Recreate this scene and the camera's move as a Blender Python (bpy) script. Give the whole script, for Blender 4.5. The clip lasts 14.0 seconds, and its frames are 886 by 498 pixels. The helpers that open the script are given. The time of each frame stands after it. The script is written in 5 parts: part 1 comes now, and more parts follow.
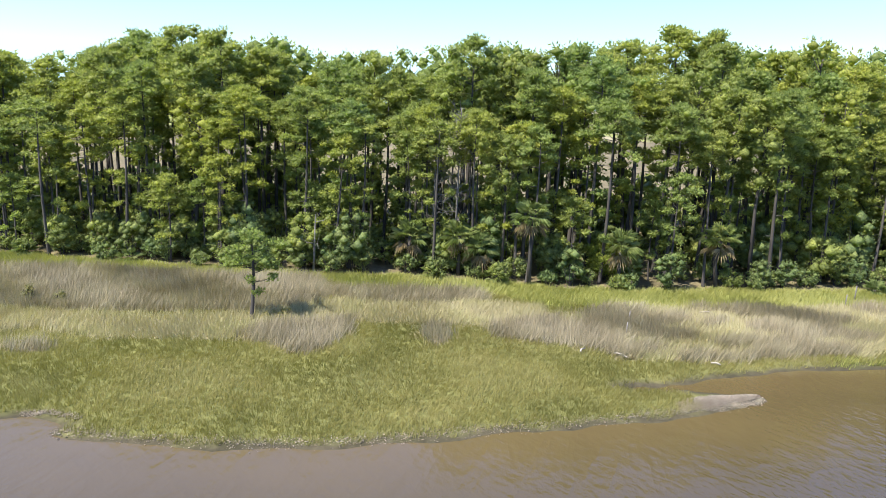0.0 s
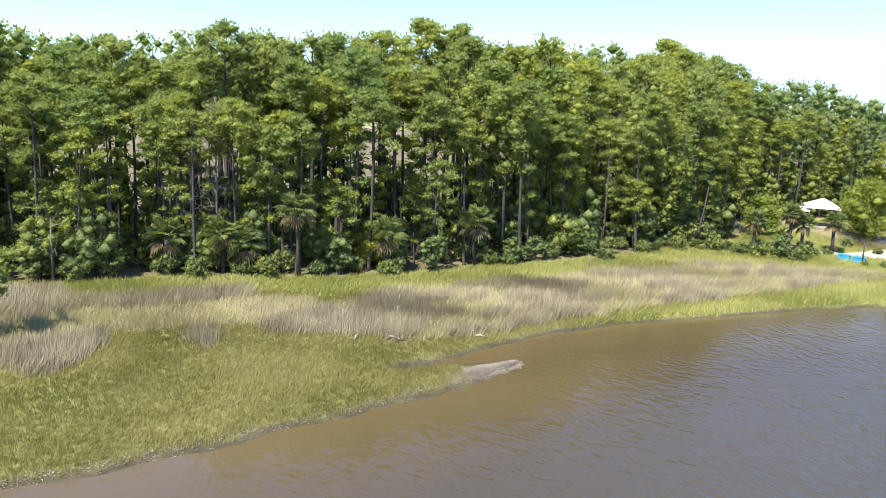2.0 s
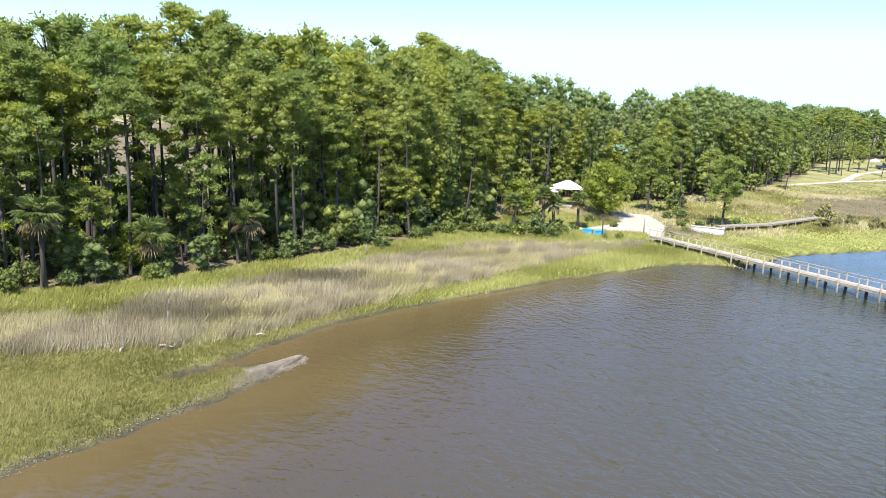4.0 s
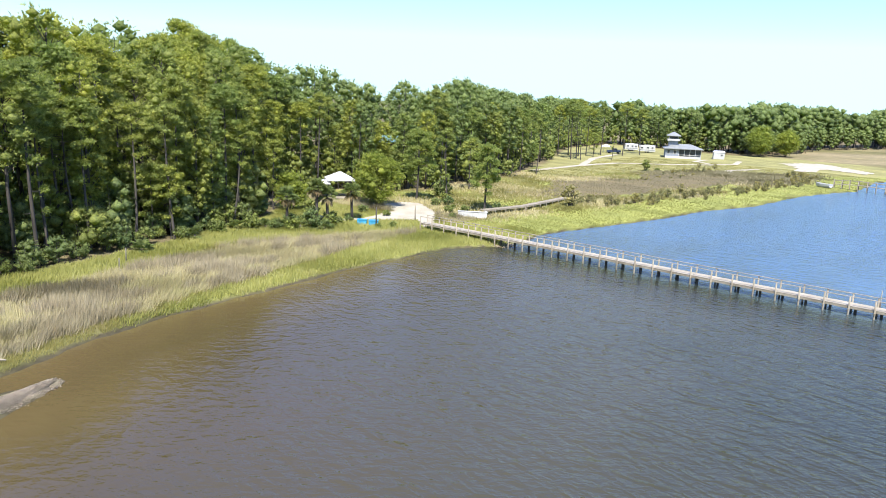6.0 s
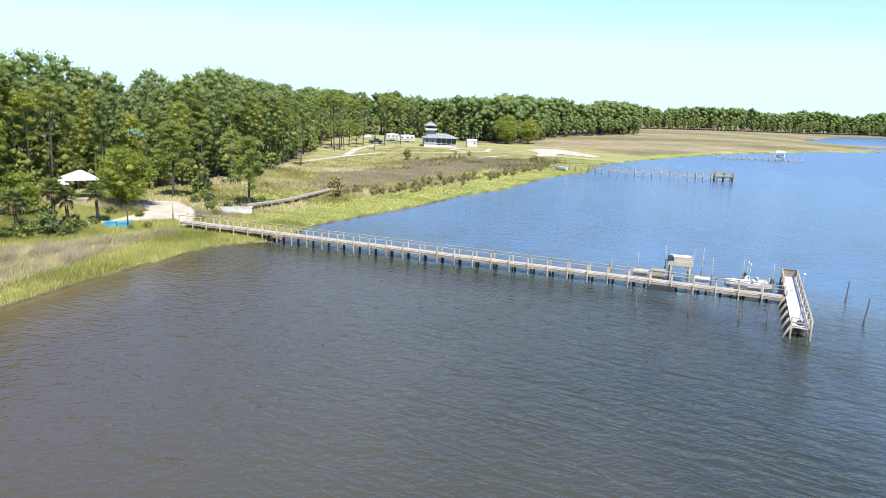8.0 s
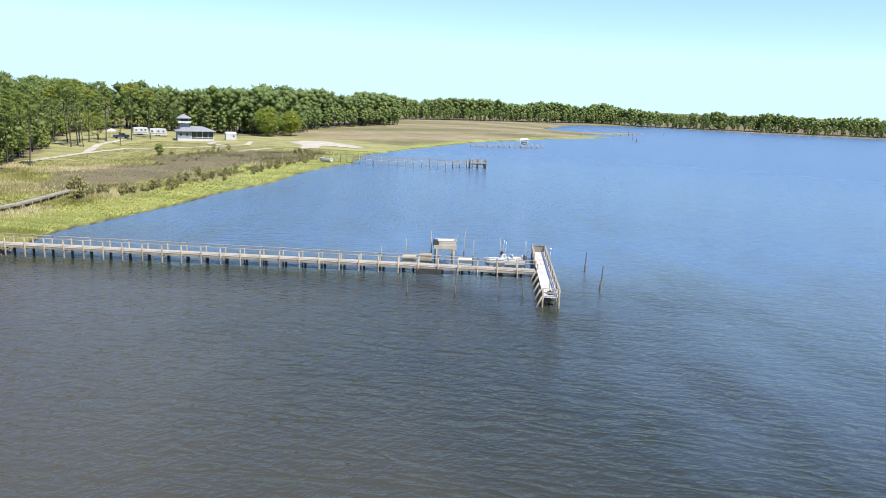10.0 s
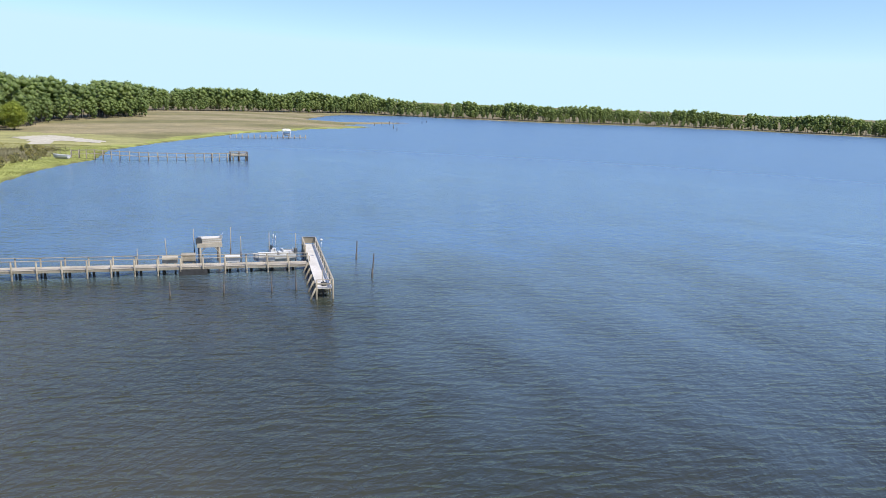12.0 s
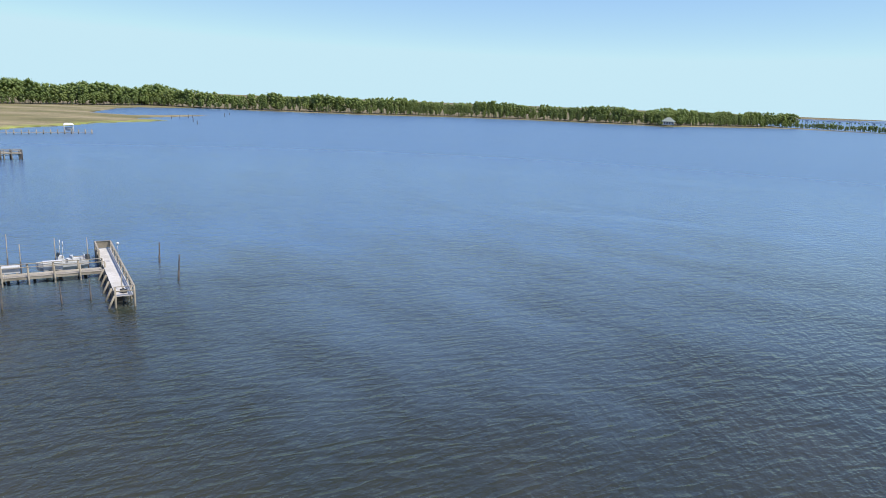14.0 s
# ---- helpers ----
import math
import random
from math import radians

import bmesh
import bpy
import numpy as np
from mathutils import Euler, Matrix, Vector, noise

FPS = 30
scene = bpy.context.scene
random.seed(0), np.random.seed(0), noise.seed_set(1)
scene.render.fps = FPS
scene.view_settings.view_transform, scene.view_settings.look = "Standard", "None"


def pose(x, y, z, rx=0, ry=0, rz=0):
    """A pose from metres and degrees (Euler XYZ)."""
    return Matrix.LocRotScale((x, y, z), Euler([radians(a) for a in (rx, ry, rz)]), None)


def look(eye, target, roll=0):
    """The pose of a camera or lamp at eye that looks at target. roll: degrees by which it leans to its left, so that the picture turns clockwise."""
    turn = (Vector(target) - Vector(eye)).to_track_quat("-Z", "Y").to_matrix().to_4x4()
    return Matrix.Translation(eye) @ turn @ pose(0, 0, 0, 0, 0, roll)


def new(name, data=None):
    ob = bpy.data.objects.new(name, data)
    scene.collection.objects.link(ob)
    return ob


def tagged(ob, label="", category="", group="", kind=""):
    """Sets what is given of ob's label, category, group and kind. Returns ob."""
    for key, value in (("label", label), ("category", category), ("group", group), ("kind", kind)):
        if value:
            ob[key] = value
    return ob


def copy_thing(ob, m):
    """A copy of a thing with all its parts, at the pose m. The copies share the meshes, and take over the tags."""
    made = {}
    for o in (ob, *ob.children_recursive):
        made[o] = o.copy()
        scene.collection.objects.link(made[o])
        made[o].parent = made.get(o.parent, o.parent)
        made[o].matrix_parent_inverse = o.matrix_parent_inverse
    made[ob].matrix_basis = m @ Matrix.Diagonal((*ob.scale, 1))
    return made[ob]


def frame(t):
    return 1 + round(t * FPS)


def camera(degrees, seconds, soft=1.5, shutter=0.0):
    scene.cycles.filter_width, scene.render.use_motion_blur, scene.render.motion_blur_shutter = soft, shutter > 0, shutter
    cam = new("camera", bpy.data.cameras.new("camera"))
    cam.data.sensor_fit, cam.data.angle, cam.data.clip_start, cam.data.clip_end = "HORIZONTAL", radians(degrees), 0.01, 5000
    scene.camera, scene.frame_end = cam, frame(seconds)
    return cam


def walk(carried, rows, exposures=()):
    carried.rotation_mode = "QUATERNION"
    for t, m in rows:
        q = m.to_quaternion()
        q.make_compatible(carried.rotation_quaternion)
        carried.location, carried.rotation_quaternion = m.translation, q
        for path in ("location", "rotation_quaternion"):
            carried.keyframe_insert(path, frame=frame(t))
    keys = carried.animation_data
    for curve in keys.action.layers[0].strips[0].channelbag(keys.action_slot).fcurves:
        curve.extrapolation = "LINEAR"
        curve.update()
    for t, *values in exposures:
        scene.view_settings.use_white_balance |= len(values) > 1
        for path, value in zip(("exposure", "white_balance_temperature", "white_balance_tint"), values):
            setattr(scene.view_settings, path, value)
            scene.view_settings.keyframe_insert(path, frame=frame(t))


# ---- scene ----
# The drone hovers on one spot over the water, 18.5 m up, and turns to its right.
cam = camera(64.77, 14.0, soft=0.8)
EYE = (0.0, 0.0, 18.5)
# seconds, yaw, pitch, lean to the left
ROWS = [
    (0.0, 0.00, -11.78, 2.00),
    (0.5, -4.89, -11.83, 1.99),
    (1.0, -9.72, -11.86, 2.03),
    (1.5, -14.54, -11.89, 2.06),
    (2.0, -19.25, -11.94, 2.08),
    (2.5, -24.02, -11.97, 2.12),
    (3.0, -28.68, -11.99, 2.13),
    (5.5, -51.61, -11.95, 2.14),
    (6.0, -56.39, -11.95, 2.16),
    (6.5, -61.16, -11.93, 2.17),
    (7.0, -65.93, -11.92, 2.18),
    (7.5, -70.70, -11.94, 2.17),
    (8.0, -75.49, -11.94, 2.22),
    (10.5, -99.32, -11.89, 2.26),
    (11.0, -104.08, -11.90, 2.28),
    (11.5, -108.82, -11.93, 2.26),
    (12.0, -113.61, -11.95, 2.23),
    (12.5, -117.84, -11.96, 2.20),
    (13.0, -120.63, -11.96, 2.20),
    (13.5, -124.18, -11.99, 2.22),
    (14.0, -129.02, -12.02, 2.25),
]
walk(cam, [(t, pose(*EYE, 90 + pitch, 0, yaw) @ pose(0, 0, 0, 0, 0, roll)) for t, yaw, pitch, roll in ROWS],
     exposures=[(0.0, 1.32), (3.0, 1.3), (5.5, 1.18), (8.0, 1.06), (11.0, 0.75), (14.0, 0.5)])

# ---- world and sun ----
SUN_EL, SUN_AZ = radians(57), math.atan2(-0.82, -0.57)   # azimuth from +y towards +x
world = bpy.data.worlds.new("sky")
scene.world = world
world.use_nodes = True
wn = world.node_tree.nodes
sky = wn.new("ShaderNodeTexSky")
sky.sky_type = 'NISHITA'
sky.sun_disc = False
sky.sun_elevation, sky.sun_rotation = SUN_EL, SUN_AZ
sky.air_density, sky.dust_density, sky.ozone_density = 0.85, 0.0, 2.2
wn["Background"].inputs["Strength"].default_value = 0.15
tint = wn.new("ShaderNodeMix")
tint.data_type, tint.blend_type = 'RGBA', 'MULTIPLY'
tint.inputs[0].default_value, tint.inputs[7].default_value = 1.0, (0.76, 0.79, 1.45, 1)
world.node_tree.links.new(sky.outputs[0], tint.inputs[6])
cap = wn.new("ShaderNodeMix")        # the clear air keeps the horizon from glaring
cap.data_type, cap.blend_type = 'RGBA', 'DARKEN'
cap.inputs[0].default_value, cap.inputs[7].default_value = 1.0, (3.5, 4.75, 4.55, 1)
world.node_tree.links.new(tint.outputs[2], cap.inputs[6])
veil = wn.new("ShaderNodeMix")       # light scattered evenly over the whole sky
veil.data_type = 'RGBA'
veil.inputs[0].default_value, veil.inputs[7].default_value = 0.35, (1.15, 2.1, 3.95, 1)
world.node_tree.links.new(cap.outputs[2], veil.inputs[6])
world.node_tree.links.new(veil.outputs[2], wn["Background"].inputs["Color"])

sun_data = bpy.data.lights.new("sun", 'SUN')
sun_data.energy, sun_data.angle, sun_data.color = 5.0, radians(0.53), (1.0, 0.95, 0.87)
sun = new("sun", sun_data)
sun_dir = Vector((math.sin(SUN_AZ) * math.cos(SUN_EL), math.cos(SUN_AZ) * math.cos(SUN_EL), math.sin(SUN_EL)))
sun.matrix_world = look(sun_dir * 200, (0, 0, 0))

# ---- materials ----
def material(name):
    m = bpy.data.materials.new(name)
    m.use_nodes = True
    nt = m.node_tree
    return m, nt, nt.nodes["Principled BSDF"]


def node(nt, kind, **values):
    n = nt.nodes.new(kind)
    for key, value in values.items():
        n.inputs[key.replace("_", " ")].default_value = value
    return n


def ramp(nt, source, stops):
    r = nt.nodes.new("ShaderNodeValToRGB")
    e = r.color_ramp.elements
    while len(e) < len(stops):
        e.new(0.5)
    for el, (at, col) in zip(e, stops):
        el.position, el.color = at, (*col, 1)
    nt.links.new(source, r.inputs[0])
    return r.outputs[0]


def mixed(nt, kind, factor, a, b):
    x = nt.nodes.new("ShaderNodeMix")
    x.data_type, x.blend_type = 'RGBA', kind
    for sock, v in ((x.inputs[0], factor), (x.inputs[6], a), (x.inputs[7], b)):
        if isinstance(v, bpy.types.NodeSocket):
            nt.links.new(v, sock)
        elif isinstance(v, (int, float)):
            sock.default_value = v
        else:
            sock.default_value = (*v, 1)
    return x.outputs[2]


def noise_out(nt, scale, detail=4.0, rough=0.55, stretch=None, coords="Object"):
    tc = nt.nodes.new("ShaderNodeTexCoord")
    n = node(nt, "ShaderNodeTexNoise", Scale=scale, Detail=detail, Roughness=rough)
    src = tc.outputs[coords]
    if stretch:
        mp = nt.nodes.new("ShaderNodeMapping")
        mp.inputs["Scale"].default_value = stretch
        nt.links.new(src, mp.inputs[0])
        src = mp.outputs[0]
    nt.links.new(src, n.inputs["Vector"])
    return n.outputs["Fac"]


def bumped(nt, bsdf, height, strength, distance=0.02):
    b = node(nt, "ShaderNodeBump", Strength=strength, Distance=distance)
    nt.links.new(height, b.inputs["Height"])
    nt.links.new(b.outputs[0], bsdf.inputs["Normal"])


def plain(name, a, b, scale=3.0, rough=0.8, metal=0.0, bump=0.2, stretch=None, fine=None):
    """A surface that varies from a to b at one scale and is speckled and bumped at a finer one."""
    m, nt, p = material(name)
    big = noise_out(nt, scale, 3, 0.5, stretch)
    small = noise_out(nt, (fine or scale * 9), 5, 0.6, stretch)
    col = ramp(nt, big, [(0.32, a), (0.68, b)])
    col = mixed(nt, 'MULTIPLY', 0.6, col, ramp(nt, small, [(0.3, (0.72, 0.72, 0.72)), (0.7, (1.15, 1.15, 1.15))]))
    nt.links.new(col, p.inputs["Base Color"])
    p.inputs["Roughness"].default_value, p.inputs["Metallic"].default_value = rough, metal
    bumped(nt, p, small, bump)
    return m


def leafy(name, a, b, c, thin=0.35, scale=0.25, rough=0.55, tree=0.3, each=0.8, tuft=0.0):
    """Leaves, needles or blades: colour drifts over the crown, from tree to tree and from leaf to leaf; some light comes through.
    tuft: how many needle tufts to the metre break up dense foliage."""
    m, nt, p = material(name)
    geo = nt.nodes.new("ShaderNodeNewGeometry")
    info = nt.nodes.new("ShaderNodeObjectInfo")
    col = ramp(nt, noise_out(nt, scale, 3), [(0.3, a), (0.52, b), (0.75, c)])
    leaf = ramp(nt, geo.outputs["Random Per Island"], [(0.0, (0.62, 0.66, 0.6)), (0.6, (1.0, 1.0, 1.0)), (1.0, (1.35, 1.3, 1.15))])
    col = mixed(nt, 'MULTIPLY', each, col, leaf)
    whole = ramp(nt, info.outputs["Random"], [(0.0, (0.72, 0.86, 0.95)), (0.5, (1.0, 1.0, 1.0)), (1.0, (1.22, 1.15, 0.8))])
    col = mixed(nt, 'MULTIPLY', tree, col, whole)
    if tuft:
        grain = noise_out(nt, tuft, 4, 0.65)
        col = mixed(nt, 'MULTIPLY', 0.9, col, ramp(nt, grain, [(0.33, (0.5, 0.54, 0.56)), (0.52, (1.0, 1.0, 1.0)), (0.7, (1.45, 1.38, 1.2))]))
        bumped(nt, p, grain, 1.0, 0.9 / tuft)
    nt.links.new(col, p.inputs["Base Color"])
    p.inputs["Roughness"].default_value = rough
    p.inputs["Specular IOR Level"].default_value = 0.3
    tr = nt.nodes.new("ShaderNodeBsdfTranslucent")
    nt.links.new(mixed(nt, 'MULTIPLY', 1.0, col, (1.05, 1.15, 0.6)), tr.inputs[0])
    mix = nt.nodes.new("ShaderNodeMixShader")
    mix.inputs[0].default_value = thin
    nt.links.new(p.outputs[0], mix.inputs[1])
    nt.links.new(tr.outputs[0], mix.inputs[2])
    nt.links.new(mix.outputs[0], nt.nodes["Material Output"].inputs[0])
    return m


def water_material():
    m, nt, p = material("river water")

    def calc(op, a, b, c=0.0):
        n = nt.nodes.new("ShaderNodeMath")
        n.operation = op
        for sock, v in zip(n.inputs, (a, b, c)):
            if isinstance(v, bpy.types.NodeSocket):
                nt.links.new(v, sock)
            else:
                sock.default_value = v
        return n.outputs[0]

    def waves(turn, long, scale, detail, rough):
        """Noise drawn out along crests that run at an angle from +y."""
        tc = nt.nodes.new("ShaderNodeTexCoord")
        mp = nt.nodes.new("ShaderNodeMapping")
        mp.vector_type = 'TEXTURE'
        mp.inputs["Rotation"].default_value = (0, 0, radians(turn))
        mp.inputs["Scale"].default_value = (1.0, long, 1.0)
        nt.links.new(tc.outputs["Object"], mp.inputs[0])
        n = node(nt, "ShaderNodeTexNoise", Scale=scale, Detail=detail, Roughness=rough, Distortion=0.25)
        nt.links.new(mp.outputs[0], n.inputs["Vector"])
        return n.outputs["Fac"]

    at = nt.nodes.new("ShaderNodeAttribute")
    at.attribute_name = "silt_to_skyblue"
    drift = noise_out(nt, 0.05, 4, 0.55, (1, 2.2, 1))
    # high end is brown silt; low end paints the reflected sky blue into the base
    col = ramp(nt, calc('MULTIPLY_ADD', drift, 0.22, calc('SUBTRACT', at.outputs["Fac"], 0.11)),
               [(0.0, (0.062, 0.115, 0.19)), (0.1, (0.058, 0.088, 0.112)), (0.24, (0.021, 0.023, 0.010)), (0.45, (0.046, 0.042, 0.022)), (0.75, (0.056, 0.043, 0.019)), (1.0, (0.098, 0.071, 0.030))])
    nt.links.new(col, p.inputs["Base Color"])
    wide = nt.nodes.new("ShaderNodeAttribute")
    wide.attribute_name = "open_water"
    nt.links.new(calc('MULTIPLY_ADD', wide.outputs["Fac"], 0.18, 0.1), p.inputs["Roughness"])      # the wind roughens the open river
    p.inputs["IOR"].default_value = 1.45
    # short wind waves with sharp crests, a cross chop and fine ripples
    main = waves(-14, 3.2, 0.72, 2, 0.5)
    crest = calc('SUBTRACT', 1.0, calc('ABSOLUTE', calc('MULTIPLY_ADD', main, 4.0, -2.0), 0.0))
    crest = calc('MAXIMUM', crest, -0.6)
    cross = waves(38, 2.2, 1.7, 2, 0.5)
    fine = waves(-5, 2.0, 4.5, 3, 0.6)
    tall = calc('MULTIPLY_ADD', crest, 0.082, calc('MULTIPLY_ADD', cross, 0.125, calc('MULTIPLY', fine, 0.05)))
    b = node(nt, "ShaderNodeBump", Distance=1.0)
    slick = ramp(nt, waves(26.6 - 90, 7.0, 0.055, 3, 0.55), [(0.34, (0.6, 0.6, 0.6)), (0.42, (1, 1, 1))])      # smooth bands along the current
    out = ramp(nt, at.outputs["Fac"], [(0.02, (0, 0, 0)), (0.06, (1, 1, 1))])
    lee = ramp(nt, at.outputs["Fac"], [(0.42, (1.0, 1.0, 1.0)), (0.9, (0.16, 0.16, 0.16))])      # smoother close to the bank
    nt.links.new(mixed(nt, 'MULTIPLY', 1.0, mixed(nt, 'LIGHTEN', 1.0, slick, out), lee), b.inputs["Strength"])
    nt.links.new(tall, b.inputs["Height"])
    nt.links.new(b.outputs[0], p.inputs["Normal"])
    return m


def ground_material():
    m, nt, p = material("marsh and woodland soil")
    at = nt.nodes.new("ShaderNodeAttribute")
    at.attribute_name = "cover"
    grain = noise_out(nt, 2.2, 6, 0.65)
    patch = noise_out(nt, 0.12, 4, 0.6)
    col = mixed(nt, 'MULTIPLY', 0.75, at.outputs["Color"], ramp(nt, grain, [(0.3, (0.55, 0.55, 0.52)), (0.7, (1.3, 1.3, 1.25))]))
    col = mixed(nt, 'MULTIPLY', 0.6, col, ramp(nt, patch, [(0.3, (0.7, 0.72, 0.7)), (0.7, (1.2, 1.17, 1.1))]))
    band = noise_out(nt, 0.22, 5, 0.65, (1, 0.14, 1))
    col = mixed(nt, 'MULTIPLY', 0.7, col, ramp(nt, band, [(0.34, (0.62, 0.64, 0.6)), (0.5, (1, 1, 1)), (0.66, (1.3, 1.26, 1.2))]))
    nt.links.new(col, p.inputs["Base Color"])
    p.inputs["Roughness"].default_value = 0.95
    p.inputs["Specular IOR Level"].default_value = 0.1
    bumped(nt, p, grain, 0.5, 0.08)
    return m


M_WATER, M_GROUND = water_material(), ground_material()
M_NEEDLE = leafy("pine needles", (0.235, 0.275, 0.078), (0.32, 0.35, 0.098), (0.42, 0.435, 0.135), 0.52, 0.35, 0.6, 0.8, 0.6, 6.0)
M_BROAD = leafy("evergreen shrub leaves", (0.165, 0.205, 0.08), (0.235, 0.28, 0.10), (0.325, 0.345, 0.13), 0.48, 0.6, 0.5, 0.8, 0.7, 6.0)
M_PALM = leafy("palm fronds", (0.14, 0.18, 0.06), (0.19, 0.23, 0.08), (0.28, 0.28, 0.13), 0.3, 0.8, 0.4)
# aerial haze over the farther woods is put into these lifted, greyer leaf colours
M_FARWOOD = leafy("far pine canopy with haze in its colour", (0.185, 0.24, 0.085), (0.24, 0.295, 0.10), (0.295, 0.335, 0.122), 0.48, 0.05, each=0.35, tuft=1.8)
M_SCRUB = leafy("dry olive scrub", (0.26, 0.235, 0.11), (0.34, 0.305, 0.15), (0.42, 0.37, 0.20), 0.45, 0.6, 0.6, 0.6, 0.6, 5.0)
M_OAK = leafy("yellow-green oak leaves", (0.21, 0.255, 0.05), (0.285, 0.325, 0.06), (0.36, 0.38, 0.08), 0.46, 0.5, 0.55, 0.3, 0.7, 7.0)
M_CORD = leafy("green cordgrass", (0.175, 0.168, 0.056), (0.23, 0.21, 0.078), (0.305, 0.272, 0.125), 0.35, 0.16, each=0.5)
M_RUSH = leafy("grey-brown needle rush", (0.245, 0.20, 0.13), (0.33, 0.275, 0.185), (0.42, 0.36, 0.245), 0.25, 0.3, each=0.6)
M_FARGRASS = leafy("distant marsh grass", (0.15, 0.128, 0.072), (0.19, 0.165, 0.092), (0.235, 0.21, 0.115), 0.25, 0.03, each=0.2)
M_FARLUSH = leafy("distant green grass", (0.15, 0.165, 0.045), (0.175, 0.185, 0.053), (0.20, 0.205, 0.066), 0.15, 0.05, each=0.1)
M_STRAW = leafy("pale dry marsh grass", (0.34, 0.30, 0.185), (0.41, 0.365, 0.23), (0.37, 0.35, 0.19), 0.3, 0.3, each=0.45)
M_LUSH = leafy("bright green bank grass", (0.245, 0.255, 0.08), (0.305, 0.305, 0.10), (0.37, 0.35, 0.145), 0.36, 0.3, each=0.35)
M_BARK = plain("pine bark", (0.036, 0.031, 0.027), (0.085, 0.074, 0.064), 1.2, 0.95, 0, 0.8, (1, 1, 0.25), 8)
M_DEADWOOD = plain("bleached dead wood", (0.11, 0.10, 0.092), (0.19, 0.175, 0.155), 1.5, 0.9, 0, 0.5, (1, 1, 0.2), 9)
M_DOCK = plain("weathered grey dock timber", (0.18, 0.155, 0.112), (0.29, 0.255, 0.195), 0.8, 0.9, 0, 0.5, None, 7)
M_DECKTOP = plain("sun-bleached deck boards", (0.27, 0.235, 0.18), (0.37, 0.33, 0.265), 0.7, 0.9, 0, 0.5, None, 6)
M_PILE = plain("dark wet piling", (0.04, 0.034, 0.03), (0.095, 0.08, 0.066), 1.0, 0.8, 0, 0.6, (1, 1, 0.4), 8)
M_SAND = plain("pale sand and shell", (0.29, 0.26, 0.195), (0.39, 0.355, 0.28), 0.5, 0.95, 0, 0.4, None, 5)

# ---- plan ----
def poly_inside(px, py, ring):
    r = np.asarray(ring, float)
    a, b = r, np.roll(r, -1, 0)
    inside = np.zeros(px.shape, bool)
    for (x0, y0), (x1, y1) in zip(a, b):
        if y0 == y1:
            continue
        cut = ((y0 > py) != (y1 > py)) & (px < (x1 - x0) * (py - y0) / (y1 - y0) + x0)
        inside ^= cut
    return inside


def line_distance(px, py, line):
    l = np.asarray(line, float)
    best = np.full(px.shape, 1e9)
    for (x0, y0), (x1, y1) in zip(l[:-1], l[1:]):
        dx, dy = x1 - x0, y1 - y0
        u = np.clip(((px - x0) * dx + (py - y0) * dy) / (dx * dx + dy * dy), 0, 1)
        best = np.minimum(best, np.hypot(px - x0 - u * dx, py - y0 - u * dy))
    return best


# the water's edge, from the west round to the far bank in the south
SHORE = [(-4500, 80), (-900, 60), (-300, 48), (-60, 40), (-25, 37.1), (-23.3, 37.6), (-20, 36.6), (-21, 35.3), (-17.6, 34.9), (-10.7, 34.5),
         (-5.3, 35.2), (-0.4, 36.2), (4.2, 37.6), (11, 39.2), (16.5, 40.9), (21.2, 43.0), (21.4, 43.7), (18.3, 43.9), (15.4, 44.2),
         (11.8, 44.7), (14.2, 45.3), (16.5, 45.9), (20.8, 47.4), (26, 49.2), (34, 50.2), (39, 50.2), (51, 50), (56, 50.2), (63, 49.3), (73.5, 48.3), (77, 46.1),
         (79.4, 43.4), (86, 43.4), (92, 43.6), (110, 38), (120, 35.1), (135, 32), (151, 25.6), (178, 21), (197, 14.5), (204, 11), (236, 9),
         (266, -4.5), (312, -28), (344, -46), (372, -73), (398, -90), (425, -127), (444, -140), (462, -126), (471, -130), (531, -199), (541, -192),
         (520, -140), (560, -122), (680, -170), (735, -205), (752, -280), (692, -336), (639, -404), (615, -504), (560, -585), (435, -652),
         (440, -720), (432, -800), (428, -894), (330, -905), (262, -900), (255, -915), (330, -930), (450, -950), (900, -1500), (1500, -4500)]
LAND = SHORE + [(4500, -4500), (4500, 4500), (-4500, 4500)]
FOREST = [(-300, 74), (-48, 73.4), (-31, 71.2), (-23, 70), (-10, 69.2), (1, 69.6), (12, 67.6), (30, 69.4), (46, 71.4), (56, 74.2), (66, 76),
          (73, 79), (84, 90), (97, 92), (105, 84), (112, 78), (150, 81), (168, 86), (202, 96), (270, 119), (318, 119), (300, 62), (310, 50),
          (400, 40), (494, -3), (560, 10), (640, -11), (700, -90), (764, -198), (800, -260), (900, -200), (900, 400), (-300, 400)]
